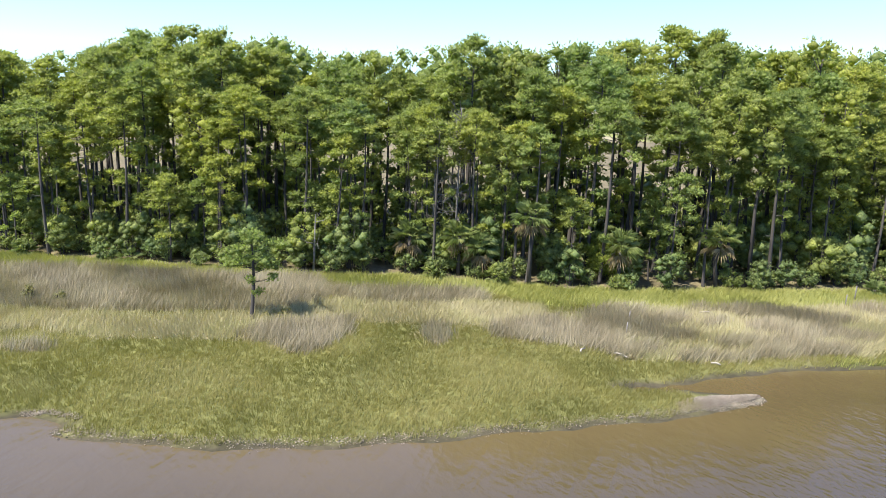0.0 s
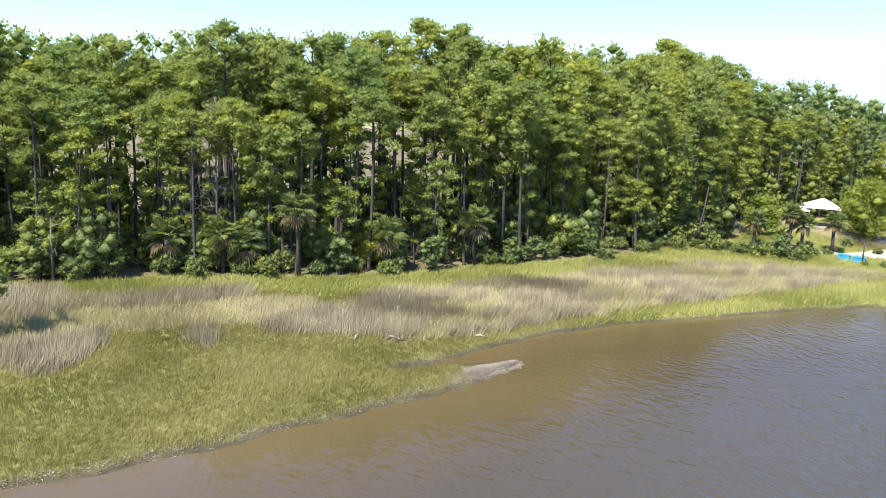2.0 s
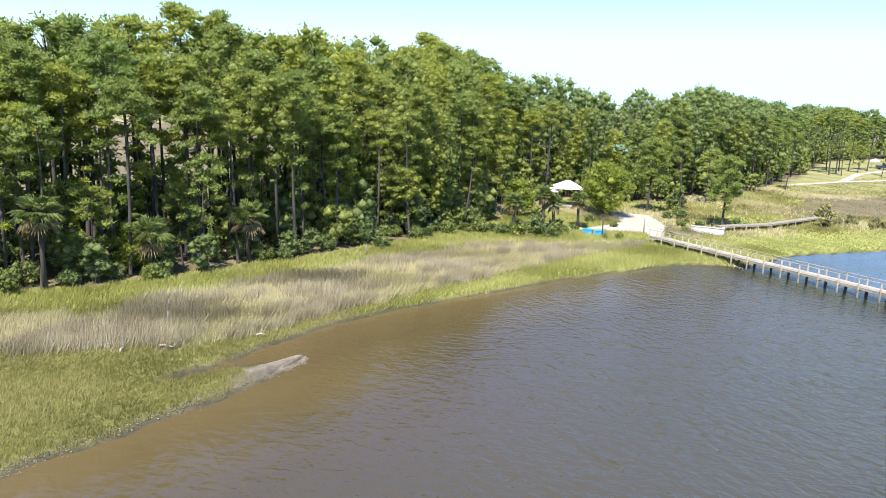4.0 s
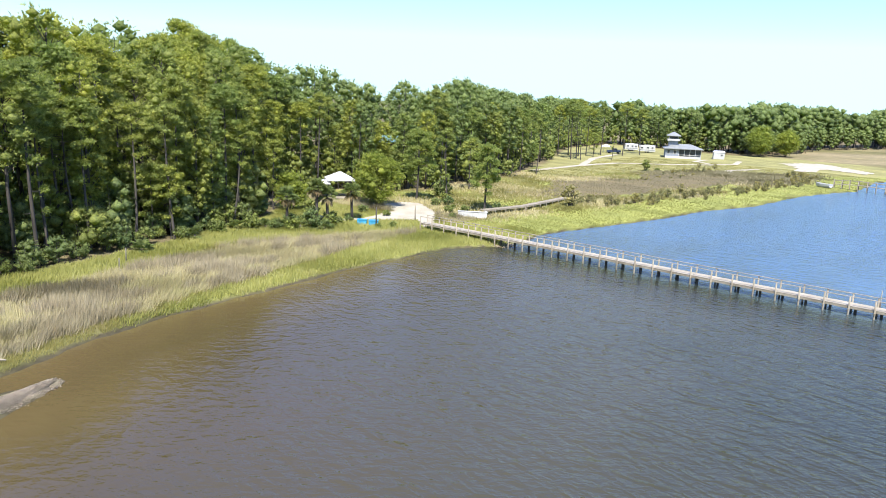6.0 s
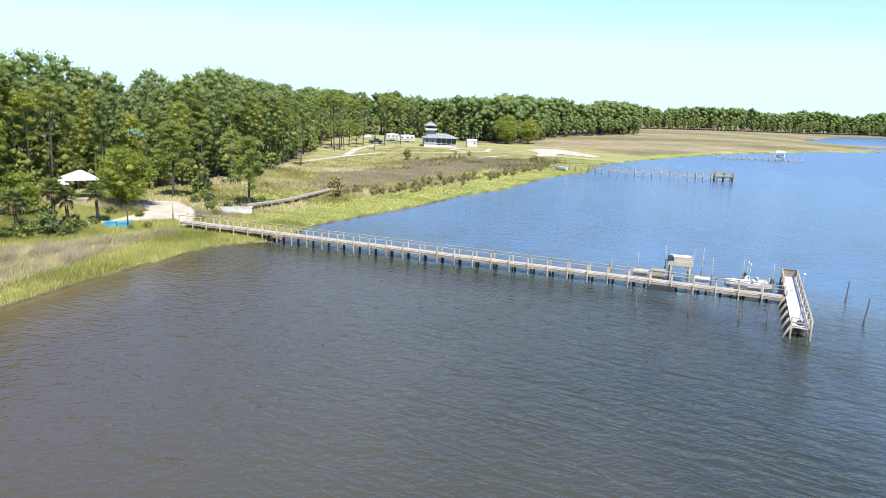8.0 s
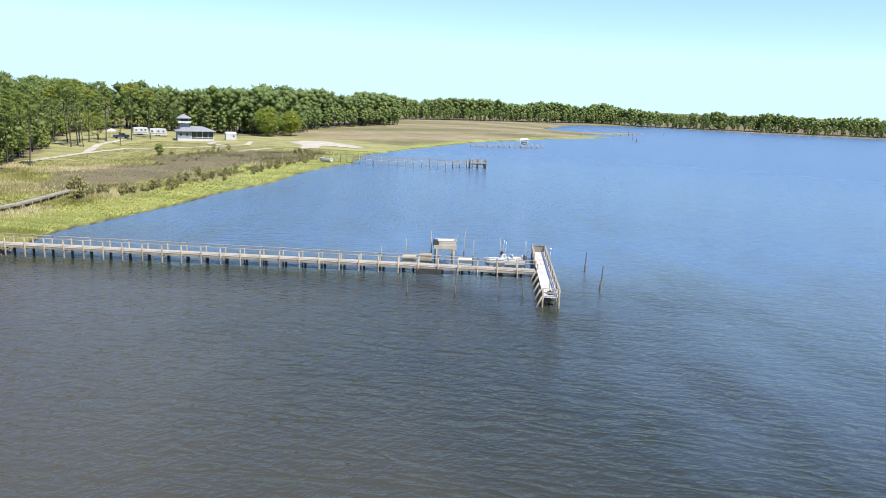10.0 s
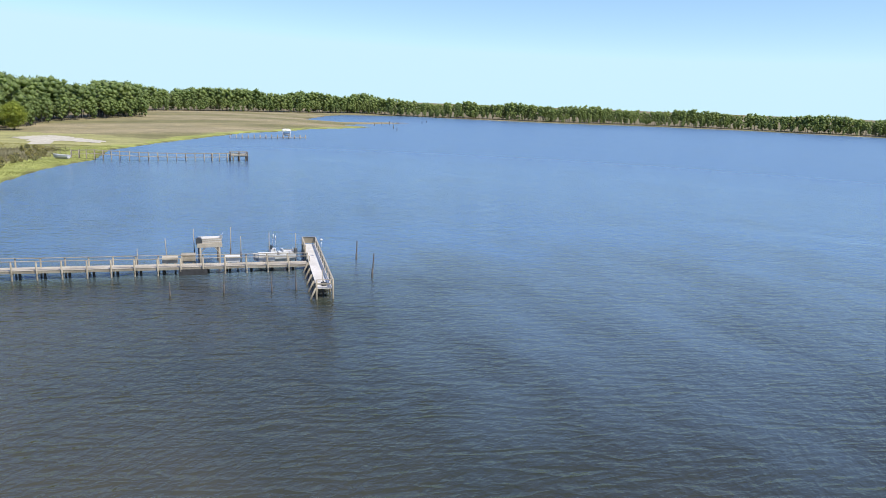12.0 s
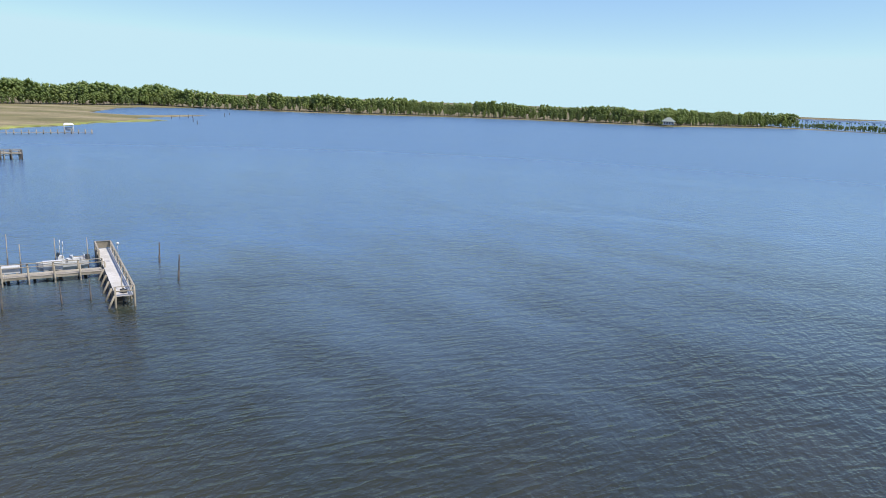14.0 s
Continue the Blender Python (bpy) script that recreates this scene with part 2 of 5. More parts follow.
RUSHES = [[(-60, 68), (-44, 67.5), (-33, 67.9), (-21.3, 66.8), (-12.5, 67.0), (-10.4, 63.4), (-10.9, 58.7), (-16.3, 56.9), (-22.5, 55.5), (-36.6, 55.6), (-60, 55)],
          [(-11.2, 63.6), (-4.4, 64.8), (3.8, 65.0), (4.1, 62.4), (-1.0, 60.5), (-9.1, 60.2)],
          [(-16.5, 51.2), (-12.6, 53.3), (-7.0, 55.1), (-7.1, 52.5), (-8.1, 50.3), (-9.4, 47.5), (-10.5, 47.8), (-12.6, 49.6)],
          [(-1.7, 53.1), (-0.4, 55.0), (1.0, 54.5), (0.9, 51.8), (-0.4, 50.8)],
          [(-31.5, 46.9), (-28, 47.6), (-27, 47.0), (-29.5, 45.9)],
          [(3.8, 55.5), (8.8, 58.0), (16.6, 61.9), (27.8, 63.4), (43.3, 65.4), (54, 66), (60, 61), (48, 58), (40.9, 61.0), (25.6, 58.4), (15.5, 53.6), (11.9, 51.6), (4.1, 52.4)]]
STRAWS = [[(-60, 55), (-36.2, 55), (-22.2, 54.8), (-16.4, 55.8), (-9.1, 60.2), (4.1, 62), (9, 61), (10, 58.5), (3.8, 55.6), (-6.4, 54.5), (-8.3, 55.0), (-15.3, 50.0), (-24.5, 49.7), (-31.1, 51.0), (-40, 49.5), (-60, 49)],
          [(11.9, 51.6), (15.5, 53.6), (25.6, 58.4), (40.9, 61.7), (54, 66), (66, 63), (73, 60), (79, 56), (72, 56.5), (54, 54.4), (39.4, 52.9), (26.9, 51.4), (19.7, 49.4), (13.0, 48.8)]]
MUDPAN = [(127, 63), (132, 67), (156, 67), (188, 58), (212, 38), (206, 34), (170, 42), (139, 49), (128, 55)]
LAWN = [(150, 76), (178, 70), (214, 52), (226, 34), (244, 18), (262, 0), (286, -6), (300, 20), (306, 45), (300, 70), (318, 119), (270, 119), (202, 96)]


def wobble(x, y, s=1.0):
    return s * (0.5 * np.sin(0.9 * x + 1.3 * np.sin(0.37 * y)) + 0.35 * np.sin(1.7 * y + 0.6 * x + 2.0) + 0.3 * np.sin(2.9 * x - 1.9 * y))


def inland(x, y):
    """Metres from the water's edge: plus on land, minus in the water."""
    x, y = np.asarray(x, float), np.asarray(y, float)
    d = line_distance(x, y, SHORE)
    return np.where(poly_inside(x, y, LAND), d, -d) + wobble(x, y, 0.28)


def height(x, y):
    x, y = np.asarray(x, float), np.asarray(y, float)
    s = inland(x, y)
    land = 0.10 + 0.32 * (1 - np.exp(-np.maximum(s, 0) / 2.5)) + 0.7 * np.clip((s - 10) / 22, 0, 1) + 0.5 * np.clip((s - 40) / 60, 0, 1)
    land = land + 0.2 * np.exp(-(line_distance(x, y, [(16.2, 41.8), (18, 42.5), (21.0, 43.35)]) / 0.55) ** 2)
    land = land + 0.05 * wobble(x * 0.6, y * 0.6)
    sea = 0.10 + np.minimum(s, 0) * 0.3
    return np.where(s > 0, land, np.maximum(sea, -1.6))


DRIVE = [(75, 71), (80.5, 68.0), (88, 68.5), (91.5, 74), (96.5, 73), (98, 70), (93, 63.5), (87, 59.3), (82.2, 56.8), (80.6, 57.4), (84.5, 61.2), (80.5, 64.6), (74, 69.2)]
SANDFLAT = [(274, 41), (290, 30), (268, 9), (258, 12), (262, 24), (250, 24), (243, 31), (262, 34)]
CORD, RUSH, STRAW, LUSH, WOOD, MUD, TURF, FARMARSH = range(8)


def zone(x, y):
    """Which cover grows at a place."""
    x, y = np.asarray(x, float), np.asarray(y, float)
    wx, wy = x + wobble(x, y, 0.5), y + wobble(y, x, 0.5)
    s = inland(x, y)
    z = np.full(x.shape, CORD)
    z[(x > 90)] = FARMARSH
    z[(x > 70) & (x < 450) & (y > -240) & (s < np.interp(x, [70, 240, 260], [13, 13, 8]))] = LUSH
    z[(y < -240) & (s > 14)] = WOOD
    inner = (x > 86) & (x < 190) & (s > 12)
    tuft = wobble(x * 0.21, y * 0.23)
    z[inner] = np.where(tuft > 0.35, LUSH, np.where(tuft > -0.2, CORD, STRAW))[inner]
    edge = np.interp(wx, [-60, -44, -27, -10, 6, 10, 17, 33, 43, 55, 66, 80], [68, 67.6, 68.2, 65.5, 64.6, 61.4, 61.8, 64.2, 65.4, 67.5, 63, 56])
    z[(wy > edge) & (x < 85)] = LUSH
    z[(x > 30) & (x < 85) & (wy < np.interp(x, [30, 54, 71, 85], [51, 54.0, 56.0, 60]))] = LUSH
    for ring in STRAWS:
        z[poly_inside(wx, wy, ring)] = STRAW
    for ring in RUSHES:
        z[poly_inside(wx, wy, ring)] = RUSH
    mixed_ = ((z == RUSH) | (z == STRAW)) & (x > 10)
    z[mixed_] = np.where(wobble(x * 0.45 + 3, y * 0.8) + np.interp(x, [10, 30, 60], [0.35, 0.0, -0.25]) > 0, RUSH, STRAW)[mixed_]
    z[poly_inside(wx, wy, LAWN)] = TURF
    z[poly_inside(x + 4 * wobble(x * 0.13, y * 0.13), y + 4 * wobble(y * 0.15, x * 0.11), MUDPAN)] = MUD
    z[poly_inside(wx, wy, FOREST)] = WOOD
    return z


COVER = np.array([(0.14, 0.14, 0.05), (0.20, 0.165, 0.105), (0.25, 0.22, 0.135), (0.23, 0.245, 0.075), (0.15, 0.125, 0.075), (0.135, 0.113, 0.068), (0.235, 0.225, 0.10), (0.24, 0.20, 0.125)])


def mesh_from(name, verts, faces, mat, smooth=False):
    """A mesh from arrays of vertices and of triangles or quads."""
    me = bpy.data.meshes.new(name)
    verts, faces = np.asarray(verts, np.float32), np.asarray(faces, np.int32)
    n = faces.shape[1]
    me.vertices.add(len(verts))
    me.vertices.foreach_set("co", verts.ravel())
    me.loops.add(faces.size)
    me.loops.foreach_set("vertex_index", faces.ravel())
    me.polygons.add(len(faces))
    me.polygons.foreach_set("loop_start", np.arange(0, faces.size, n, dtype=np.int32))
    if smooth:
        me.polygons.foreach_set("use_smooth", np.ones(len(faces), bool))
    me.update(calc_edges=True)
    me.materials.append(mat)
    return me


def steps(*runs):
    """Grid lines: runs of (from, to, first step, last step)."""
    out = []
    for a, b, s0, s1 in runs:
        x = a
        while x < b - 1e-6:
            out.append(x)
            x += s0 + (s1 - s0) * (x - a) / (b - a)
    return np.array(out + [runs[-1][1]])


def grid(gx, gy):
    X, Y = np.meshgrid(gx, gy)
    nx, ny = len(gx), len(gy)
    i = (np.arange(ny - 1)[:, None] * nx + np.arange(nx - 1)[None, :]).ravel()
    return X.ravel(), Y.ravel(), np.stack([i, i + 1, i + nx + 1, i + nx], 1)


gx = steps((-4500, -60, 400, 4), (-60, 5, 1.3, 1.3), (5, 30, 0.7, 0.7), (30, 90, 1.4, 1.4), (90, 330, 3, 5), (330, 820, 8, 14), (820, 4500, 18, 500))
gy = steps((-4500, -900, 400, 9), (-900, -250, 14, 10), (-250, -110, 6, 5), (-110, 32, 5, 2), (32, 50, 0.7, 0.7), (50, 78, 1.4, 1.4), (78, 140, 1.6, 3), (140, 4500, 4, 500))
X, Y, F = grid(gx, gy)
Zg = height(X, Y)
me = mesh_from("ground", np.stack([X, Y, Zg], 1), F, M_GROUND, True)
zn = zone(X, Y)
cover = COVER[zn]
streak = 0.5 + 0.3 * np.sin(X * 0.11 + 0.05 * Y + 2.1 * np.sin(Y * 0.021)) + 0.35 * np.sin(X * 0.047 - Y * 0.02 + 1.7 * np.sin(Y * 0.03) + 0.6)
streak = np.clip(streak, 0, 1)[:, None] * (zn == FARMARSH)[:, None]
cover = cover * (1 - 0.9 * streak) + np.array([0.13, 0.122, 0.055]) * 0.9 * streak
s_all = inland(X, Y)
bank = np.clip(1.6 - line_distance(X, Y, [(17.0, 42.0), (18, 42.4), (21.1, 43.4)]) / 0.5, 0, 1)[:, None]
mud = np.clip(1 - (s_all - 0.05) / 0.55, 0, 1)[:, None]
cover = cover * (1 - mud) + np.array([0.065, 0.056, 0.036]) * mud
cover = cover * (1 - bank) + np.array([0.33, 0.28, 0.21]) * bank
col = me.color_attributes.new("cover", 'FLOAT_COLOR', 'POINT')
col.data.foreach_set("color", np.concatenate([cover, np.ones((len(cover), 1))], 1).astype(np.float32).ravel())
tagged(new("ground", me), "low marsh and woodland ground rising from a muddy river edge", "ground", kind="structure")

wx_ = steps((-4500, -100, 400, 12), (-100, 330, 6, 8), (330, 820, 14, 24), (820, 4500, 40, 500))
wy_ = steps((-4500, -900, 400, 30), (-900, -100, 20, 8), (-100, 140, 6, 6), (140, 4500, 30, 500))
X, Y, F = grid(wx_, wy_)
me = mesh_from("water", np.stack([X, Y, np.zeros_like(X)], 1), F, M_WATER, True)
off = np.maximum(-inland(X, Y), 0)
# brown by the bank, falling to the painted sky-reflection blue in the open river
silt_to_skyblue = np.exp(-off / 42) * np.interp(X, [-60, 64, 82, 110], [1, 0.95, 0.12, 0.0])
silt_to_skyblue = np.maximum(silt_to_skyblue, 0.26 * np.clip((112 - np.hypot(X + 20, Y + 30)) / 75, 0, 1))      # dark olive disc: weak sky reflection under the steep view, put into the colour
me.attributes.new("silt_to_skyblue", 'FLOAT', 'POINT').data.foreach_set("value", silt_to_skyblue.astype(np.float32))
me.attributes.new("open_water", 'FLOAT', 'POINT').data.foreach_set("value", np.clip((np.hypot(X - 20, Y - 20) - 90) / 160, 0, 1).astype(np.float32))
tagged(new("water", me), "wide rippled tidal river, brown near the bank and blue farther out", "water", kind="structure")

# ---- marsh grass ----
rng = np.random.default_rng(7)


def blades(name, px, py, tall, wide, mat, label, lean=0.3, per=3, wind=(0.45, -0.2)):
    """Tufts of bent blades on the ground at the places given, as one mesh."""
    n = len(px)
    base = np.stack([px, py, height(px, py) - 0.03], 1)
    V, Fc, at = [], [], 0
    for k in range(per):
        a = rng.uniform(0, 2 * np.pi, n)
        h = tall * rng.uniform(0.65, 1.2, n)
        w = wide * rng.uniform(0.7, 1.3, n)
        o = base + np.stack([rng.normal(0, 0.10, n), rng.normal(0, 0.10, n), np.zeros(n)], 1)
        side = np.stack([np.cos(a), np.sin(a), np.zeros(n)], 1) * (w / 2)[:, None]
        b = rng.uniform(0, 2 * np.pi, n)
        swirl = 1.1 * np.sin(0.33 * px + 1.4 * np.sin(0.21 * py)) + 0.8 * np.sin(0.55 * py + 0.24 * px + 1.0)      # gusts lay the stems in drifts
        gust = 0.8 + 0.22 * np.sin(0.27 * px - 0.41 * py + 1.3 * np.sin(0.19 * px))
        wx, wy = gust * (wind[0] * np.cos(swirl) - wind[1] * np.sin(swirl)), gust * (wind[0] * np.sin(swirl) + wind[1] * np.cos(swirl))
        bend = np.stack([np.cos(b) * lean + wx, np.sin(b) * lean + wy, np.zeros(n)], 1) * (h * rng.uniform(0.4, 1.2, n))[:, None]
        tip = o + bend + np.array([0, 0, 1]) * h[:, None]
        V.append(np.stack([o - side, o + side, tip], 1).reshape(-1, 3))
        Fc.append(np.arange(3 * n).reshape(-1, 3) + at)
        at += 3 * n
    return tagged(new(name, mesh_from(name, np.concatenate(V), np.concatenate(Fc), mat)), label, "grass", kind="stuff")


def scatter(x0, x1, y0, y1, density):
    n = int((x1 - x0) * (y1 - y0) * density)
    x, y = rng.uniform(x0, x1, n), rng.uniform(y0, y1, n)
    keep = (inland(x, y) > -0.05) & ~poly_inside(x, y, DRIVE) & ~poly_inside(x, y, SANDFLAT)
    return x[keep], y[keep]


gx_, gy_ = scatter(-52, 92, 34, 80, 46)
gz = zone(gx_ + rng.normal(0, 0.3, len(gx_)), gy_ + rng.normal(0, 0.3, len(gy_)))
thin_edge = rng.uniform(0, 1, len(gx_)) < np.clip((inland(gx_, gy_) + 0.3) / 1.2, 0.15, 1)
spit = (gx_ > 16.6) & (gx_ < 22) & (gy_ < 44.4)
ok = thin_edge & ~spit
for kind_, nm, tall, wide, mt, lb in ((CORD, "cordgrass", 0.33, 0.036, M_CORD, "short green cordgrass covering the low marsh"),
                                      (RUSH, "needle_rush", 1.0, 0.045, M_RUSH, "grey-brown stand of tall needle rush"),
                                      (STRAW, "dry_marsh_grass", 0.6, 0.05, M_STRAW, "pale straw-coloured marsh grass bent by the wind"),
                                      (LUSH, "bank_grass", 0.5, 0.07, M_LUSH, "bright yellow-green grass along the wood and the bank")):
    k = ok & (gz == kind_)
    blades(nm, gx_[k], gy_[k], tall, wide, mt, lb, 0.45 if kind_ == CORD else 0.35, per={CORD: 4, LUSH: 2}.get(kind_, 3))

# coarser growth on the marsh beyond the dock
fx_, fy_ = (np.concatenate(q) for q in zip(scatter(92, 140, 28, 84, 11), scatter(140, 250, 8, 84, 5)))
fz = zone(fx_ + rng.normal(0, 2.2, len(fx_)), fy_ + rng.normal(0, 2.2, len(fy_)))
for kind_, nm, tall, wide, mt, lb in ((LUSH, "far_bank_grass", 0.24, 0.055, M_FARLUSH, "yellow-green grass along the farther river bank"),
                                      (STRAW, "far_dry_grass", 0.5, 0.13, M_STRAW, "pale dry grass on the farther marsh"),
                                      (CORD, "far_cordgrass", 0.4, 0.14, M_CORD, "green-brown grass on the flats behind the dock"),
                                      (FARMARSH, "far_marsh_grass", 0.5, 0.2, M_FARGRASS, "brown marsh grass on the farther flats"),
                                      (MUD, "mud_pan_grass", 0.22, 0.12, M_FARGRASS, "sparse brown growth on the mud pan"),
                                      (TURF, "field_grass", 0.12, 0.2, M_CORD, "rough grass of the open field")):
    k = (fz == kind_) & (rng.uniform(0, 1, len(fz)) < (0.35 if kind_ == MUD else 1.0))
    blades(nm, fx_[k], fy_[k], tall, wide, mt, lb)

# ---- helpers for things ----
def part(name, data, parent, label="", at=None):
    """One mesh as a part under a thing or under a part."""
    ob = new(name, data)
    ob.parent = parent
    if at is not None:
        ob.matrix_basis = at
    return tagged(ob, label)


def thing(name, at, label, category, group=""):
    ob = new(name)
    ob.matrix_basis = at
    ob.empty_display_size = 0.3
    return tagged(ob, label, category, group)


class Build:
    """Gathers boxes, tubes and leaves, and gives one mesh."""

    def __init__(self):
        self.v, self.f, self.n = [], [], 0

    def add(self, verts, faces):
        self.v.extend(verts)
        self.f.extend([tuple(i + self.n for i in q) for q in faces])
        self.n += len(verts)
        return self

    def box(self, c, size, m=None, taper=1.0):
        sx, sy, sz = (q / 2 for q in size)
        vs = [Vector((x * sx * (taper if z > 0 else 1), y * sy * (taper if z > 0 else 1), z * sz)) for z in (-1, 1) for y in (-1, 1) for x in (-1, 1)]
        vs = [(m @ q if m else q) + Vector(c) for q in vs]
        return self.add(vs, [(0, 2, 3, 1), (4, 5, 7, 6), (0, 1, 5, 4), (2, 6, 7, 3), (0, 4, 6, 2), (1, 3, 7, 5)])

    def beam(self, a, b, w, h):
        """A plank from a to b, w wide and h deep."""
        a, b = Vector(a), Vector(b)
        d = (b - a).normalized()
        s = d.cross(Vector((0, 0, 1)))
        s = s.normalized() if s.length > 1e-4 else Vector((1, 0, 0))
        u = s.cross(d)
        vs = [p + s * (i * w / 2) + u * (j * h / 2) for p in (a, b) for i, j in ((-1, -1), (1, -1), (1, 1), (-1, 1))]
        return self.add(vs, [(3, 2, 1, 0), (4, 5, 6, 7), (0, 1, 5, 4), (1, 2, 6, 5), (2, 3, 7, 6), (3, 0, 4, 7)])

    def tube(self, path, radii, sides=7, caps=True):
        """A tube along a path, with a radius at each point."""
        path = [Vector(p) for p in path]
        rings = []
        for i, p in enumerate(path):
            d = (path[min(i + 1, len(path) - 1)] - path[max(i - 1, 0)]).normalized()
            s = d.cross(Vector((0.3, 1, 0.1))).normalized()
            u = s.cross(d)
            rings += [p + (s * math.cos(2 * math.pi * k / sides) + u * math.sin(2 * math.pi * k / sides)) * radii[i] for k in range(sides)]
        fs = [(i * sides + k, i * sides + (k + 1) % sides, (i + 1) * sides + (k + 1) % sides, (i + 1) * sides + k) for i in range(len(path) - 1) for k in range(sides)]
        if caps:
            fs += [tuple(range(sides))[::-1], tuple(range((len(path) - 1) * sides, len(path) * sides))]
        return self.add(rings, fs)

    def mesh(self, name, mat, smooth=False):
        me = bpy.data.meshes.new(name)
        me.from_pydata([tuple(q) for q in self.v], [], self.f)
        if smooth:
            me.polygons.foreach_set("use_smooth", np.ones(len(me.polygons), bool))
        me.materials.append(mat)
        me.update()
        return me


ICO = [(0, 0, 1)] + [(0.894 * math.cos(k * 1.2566), 0.894 * math.sin(k * 1.2566), 0.447) for k in range(5)] + [(0.894 * math.cos(k * 1.2566 + 0.628), 0.894 * math.sin(k * 1.2566 + 0.628), -0.447) for k in range(5)] + [(0, 0, -1)]
ICO_F = [f for k in range(5) for f in ((0, 1 + k, 1 + (k + 1) % 5), (1 + k, 6 + k, 1 + (k + 1) % 5), (1 + (k + 1) % 5, 6 + k, 6 + (k + 1) % 5), (11, 6 + (k + 1) % 5, 6 + k))]
OCTA = [(1, 0, 0), (0, 1, 0), (-1, 0, 0), (0, -1, 0), (0, 0, 1), (0, 0, -1)]
OCTA_F = [(0, 1, 4), (1, 2, 4), (2, 3, 4), (3, 0, 4), (1, 0, 5), (2, 1, 5), (3, 2, 5), (0, 3, 5)]


def sprays(centres, radii, per, length, width, r, flat=0.75, up=0.35, cap=0.0, core=0.8, fine=True):
    """Foliage in puffs round the centres: a dense lumpy heart and a fringe of needle sprays or leaves. Gives vertices and faces."""
    c = np.repeat(np.asarray(centres, float), per, 0)
    R = np.repeat(np.asarray(radii, float), per)
    n = len(c)
    d = r.normal(0, 1, (n, 3))
    d /= np.linalg.norm(d, axis=1)[:, None]
    d[:, 2] = np.where(r.uniform(0, 1, n) < cap, np.abs(d[:, 2]), d[:, 2])     # more on the upper side
    p = c + d * (R * r.uniform(0.6, 1.08, n))[:, None] * np.array([1, 1, flat])
    out = d + r.normal(0, 0.55, (n, 3)) + np.array([0, 0, up])
    out /= np.linalg.norm(out, axis=1)[:, None]
    side = np.cross(out, r.normal(0, 1, (n, 3)))
    side /= np.linalg.norm(side, axis=1)[:, None]
    L, W = length * r.uniform(0.6, 1.2, n), width * r.uniform(0.7, 1.3, n)
    tri = np.stack([p - side * (W / 2)[:, None], p + side * (W / 2)[:, None], p + out * L[:, None]], 1)
    v, f = tri.reshape(-1, 3), np.arange(3 * n).reshape(-1, 3)
    shape, hf = (np.array(ICO), np.array(ICO_F)) if fine else (np.array(OCTA, float), np.array(OCTA_F))
    c0, R0 = np.asarray(centres, float), np.asarray(radii, float) * core
    k = len(shape)
    hv = c0[:, None, :] + shape[None] * np.array([1, 1, flat]) * R0[:, None, None] * r.uniform(0.72, 1.2, (len(c0), k, 1))
    f = np.concatenate([f, (hf[None] + (len(v) + k * np.arange(len(c0)))[:, None, None]).reshape(-1, 3)])
    return np.concatenate([v, hv.reshape(-1, 3)]), f


# ---- pines ----
class Tree:
    """The wood and the needle triangles of one pattern of tree."""

    def __init__(self):
        self.wood = Build()
        self.v = np.zeros((0, 3))
        self.f = np.zeros((0, 3), int)

    def data(self, name, bark, leaf):
        return self.wood.mesh(name + " trunk", bark, True), mesh_from(name + " crown", self.v, self.f, leaf, True)


